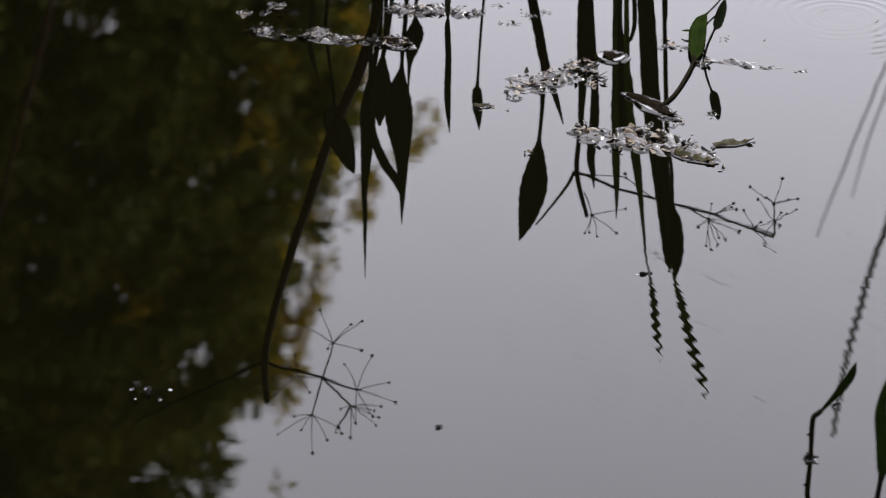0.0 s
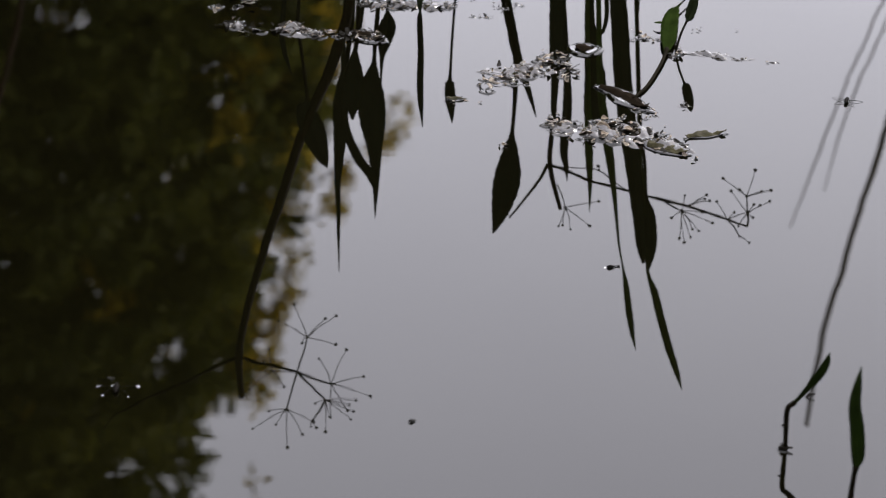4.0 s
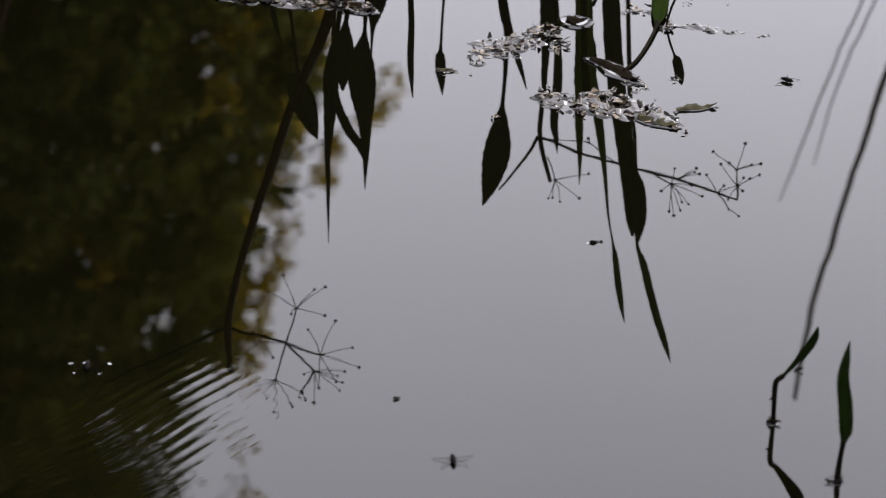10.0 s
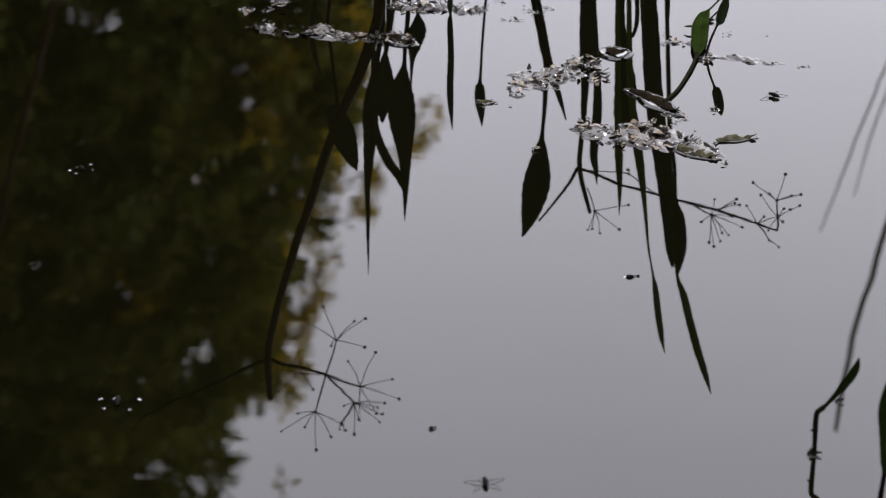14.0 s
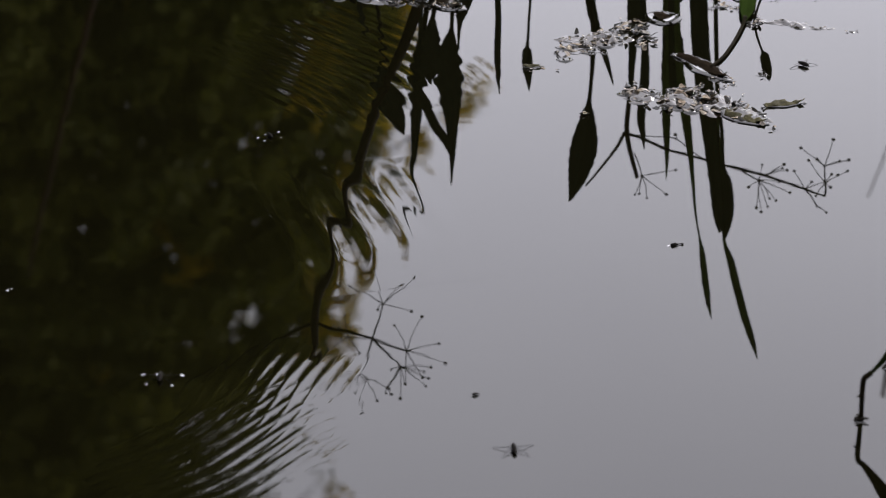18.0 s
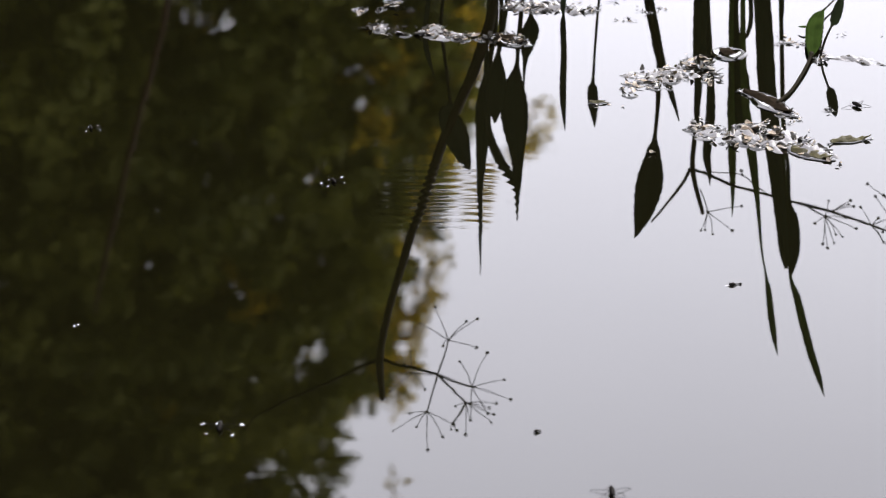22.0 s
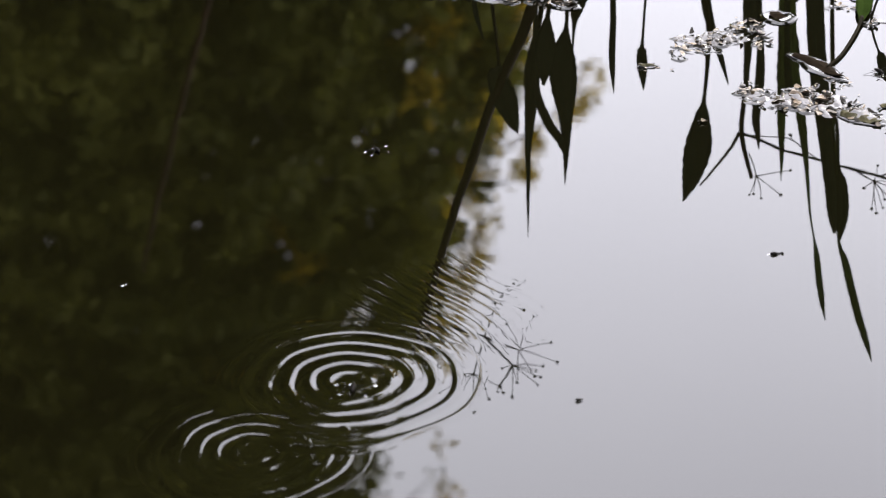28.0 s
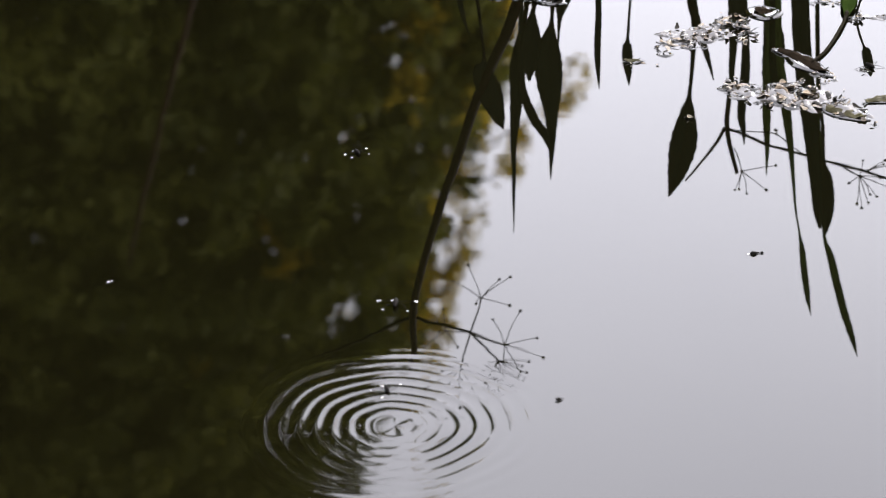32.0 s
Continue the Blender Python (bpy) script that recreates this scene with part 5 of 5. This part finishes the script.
# start, end, from, to, slope, wavelength, heading of each passing train of ripples
TRAINS = [
    (-0.6, 0.9, 0.1935, -0.1281, 0.1605, -0.1884, 0.0036, 0.015, 42, 0.16, 0.22),
    (-0.5, 1.2, 0.385, -0.0463, 0.3447, -0.0986, 0.0036, 0.018, 40, 0.16, 0.22),
    (7.4, 8.6, -0.129, -0.3192, -0.1192, -0.1281, 0.014, 0.012, 90, 0.09, 0.2),
    (28.35, 29.0, -0.2306, -0.3013, -0.1797, -0.3714, 0.06, 0.013, -40, 0.075, 0.09),
    (27.8, 28.9, -0.1474, -0.1485, -0.1095, -0.1281, 0.03, 0.013, 40, 0.09, 0.1),
    (9.2, 10.9, -0.2167, -0.3192, -0.2041, -0.3642, 0.012, 0.013, -42, 0.08, 0.12),
    (-0.4, 3.0, 0.4429, 0.3282, 0.3881, 0.1683, 0.008, 0.012, 55, 0.14, 0.2),
    (7.4, 9.7, 0.2447, 0.0125, 0.1446, -0.1281, 0.0042, 0.017, 44, 0.16, 0.22),
    (7.6, 9.8, 0.4037, 0.047, 0.358, -0.065, 0.0034, 0.018, 50, 0.16, 0.22),
    (8.5, 9.6, -0.1151, 0.2396, -0.0912, 0.2262, 0.008, 0.016, 86, 0.10, 0.10),
    (10.4, 13.0, 0.2549, 0.0125, 0.1544, -0.1281, 0.0030, 0.028, 44, 0.16, 0.22),
    (10.4, 14.2, 0.4796, 0.2329, 0.4353, -0.0463, 0.008, 0.042, 50, 0.13, 0.22),
    (11.3, 12.7, -0.1348, 0.1064, -0.1155, 0.1558, 0.007, 0.022, 50, 0.1, 0.12),
    (10.2, 14.0, 0.402, 0.0, 0.362, -0.135, 0.0075, 0.02, 50, 0.13, 0.2),
    (10.4, 11.8, -0.122, 0.1709, -0.1006, 0.1709, 0.010, 0.024, 55, 0.1, 0.08),
    (21.2, 22.3, -0.1199, 0.1309, -0.1052, 0.1683, 0.006, 0.015, 86, 0.08, 0.08),
    (17.1, 18.1, -0.1727, -0.0542, -0.129, -0.0213, 0.024, 0.019, 20, 0.14, 0.18),
    (17.6, 18.6, -0.1454, 0.0011, -0.1061, 0.047, 0.024, 0.036, 15, 0.1, 0.13),
    (17.1, 18.5, -0.2248, -0.3468, -0.2091, -0.3899, 0.024, 0.014, -42, 0.07, 0.11),
    (17.2, 18.3, -0.1988, -0.2648, -0.1808, -0.3192, 0.016, 0.013, -20, 0.07, 0.1),
    (17.3, 18.8, -0.1751, 0.3565, -0.1431, 0.4146, 0.02, 0.02, 40, 0.12, 0.14),
    (18.3, 20.0, 0.2263, -0.0863, 0.1753, -0.1074, 0.012, 0.05, 35, 0.16, 0.22),
    (18.3, 19.6, -0.0139, 0.3853, -0.0591, 0.3142, 0.012, 0.045, 40, 0.16, 0.22),
    (20.5, 21.6, 0.2048, -0.1074, 0.1642, -0.1281, 0.0026, 0.015, 44, 0.16, 0.22),
    (23.5, 24.9, -0.098, 0.1064, -0.0805, 0.1558, 0.012, 0.015, 84, 0.08, 0.065),
    (23.2, 25.1, 0.2362, -0.0863, 0.1727, -0.1386, 0.0060, 0.030, 48, 0.16, 0.22),
    (28.3, 30.9, -0.072, -0.065, -0.1256, 0.273, 0.006, 0.017, 80, 0.16, 0.3),
    (28.4, 31.1, -0.2297, -0.0323, -0.2623, 0.1683, 0.005, 0.019, 86, 0.17, 0.36),
    (29.3, 30.9, -0.1703, -0.2405, -0.1607, -0.3009, 0.016, 0.014, 92, 0.065, 0.075),
    (28.4, 32.0, 0.2353, 0.0239, 0.1646, -0.1281, 0.0024, 0.024, 48, 0.16, 0.22),
]


def moth():
    """A small pale orange moth that crosses the view once."""
    bug = thing("moth", 0, 0, 0, "small pale orange moth in quick flight", "insect")
    piece("body", mesh_of("body", *tube(glide([(-0.007, 0, 0, 0.0006), (-0.003, 0, 0, 0.0016), (0.003, 0, 0, 0.0016), (0.008, 0, 0, 0.0006)], 10), 8), MOTH), bug)
    for side in (1, -1):
        rows = [(-0.002, side * 0.001, 0.001, 0.004), (-0.001, side * 0.005, 0.002, 0.010), (0.0, side * 0.009, 0.003, 0.008), (0.001, side * 0.012, 0.0035, 0.002)]
        piece("wing", blade_mesh("wing", glide(rows, 8), MOTH, 0.1, 0, 0.0004), bug)
    return bug


def follow(ob, track, z=0.0):
    walk(ob, [(t, pose(x, y, z, 0, 0, a)) for t, x, y, a in track])


def rows_within(rows):
    """Rows cut to the clip, with a first row at 0 s and a last one at 32 s."""
    def at(t):
        for (ta, a), (tb, b) in zip(rows, rows[1:]):
            if ta <= t <= tb:
                f = (t - ta) / max(tb - ta, 1e-6)
                return [p + (q - p) * f for p, q in zip(a, b)]
        return rows[0][1] if t < rows[0][0] else rows[-1][1]
    inside = [(t, p) for t, p in rows if 0.04 < t < 31.96]
    return [(0, at(0))] + inside + [(32, at(32))]


def motions():
    follow(strider("pond_skater", "dark slim pond skater resting on the water", size=0.88), STRIDER_A)
    follow(strider("pond_skater", "dark pond skater rowing across open water", size=0.86), STRIDER_B)
    follow(strider("pond_skater", "pond skater with bright foot dimples on dark water", True, 0.9, 1.05), SKATER)
    follow(strider("pond_skater", "small pond skater on the tree's reflection", True, 0.65), SKATER_B)
    follow(strider("pond_skater", "pond skater darting over rippled water", True, 0.7, 1.1), SKATER_C)
    follow(strider("pond_skater", "dark pond skater gliding past the low leaf", size=0.8), SKATER_D)
    follow(strider("pond_skater", "small pond skater straying over dark water", True, 0.6, 0.7), SKATER_E)
    follow(beetle(), BUG)
    bit = new("drifting_seed", mesh_of("drifting_seed", *tube(glide([(-0.003, 0, 0.001, 0.0003), (-0.001, 0, 0.0014, 0.0012), (0.0015, 0.0004, 0.0012, 0.0009), (0.004, 0.001, 0.0008, 0.0002)], 8), 7), DARK))
    follow(tagged(bit, "tiny brown seed adrift on the water", "seed"), SPECK)
    # two scraps added in place of a small drifting glint before the leaf
    petal = thing("drifting_petal", 0, 0, 0, "tiny drifting fleck before a leaf, added for a glint", "petal")
    piece("petal", SCRAPS[0], petal, pose(0, 0, 0.001, 10, 5, 0) @ Matrix.Scale(0.0065, 4))
    piece("sepal", SCRAPS[2], petal, pose(-0.005, 0.001, 0.001, 0, 12, 70) @ Matrix.Scale(0.005, 4))
    follow(petal, FLECK)
    walk(moth(), [(t, pose(x, y, z, 15, 10, a)) for t, x, y, z, a in MOTH_FLIGHT])
    for start, end, x, y, radius, slope, length, hollow in RINGS:
        me, height = ring_of_ripples(radius, slope, length, hollow)
        ring = tagged(new("ripple_ring", me), "ring of ripples spreading over the water", "ripple", "ripples")
        low, top, span = -1.6 * height, 0.45 * height, end - start
        steps = [(-9, low), (start, low), (start + 0.45 * span, top), (start + 0.7 * span, top), (end, low), (41, low)]
        walk(ring, [(t, pose(x, y, p[0])) for t, p in rows_within([(t, [z]) for t, z in steps])])
    for start, end, xa, ya, xb, yb, slope, length, heading, sx, sy in TRAINS:
        me, height = train_of_ripples(sx, sy, slope, length)
        train = tagged(new("ripple_train", me), "train of small ripples crossing the water", "ripple", "ripples")
        low, top, span = -2.6 * height, 0.9 * height, end - start
        steps = [(-9, (xa, ya, low)), (start, (xa, ya, low)), (start + 0.25 * span, (xa + 0.25 * (xb - xa), ya + 0.25 * (yb - ya), top)),
                 (start + 0.75 * span, (xa + 0.75 * (xb - xa), ya + 0.75 * (yb - ya), top)), (end, (xb, yb, low)), (41, (xb, yb, low))]
        walk(train, [(t, pose(p[0], p[1], p[2], 0, 0, heading)) for t, p in rows_within(steps)])


motions()
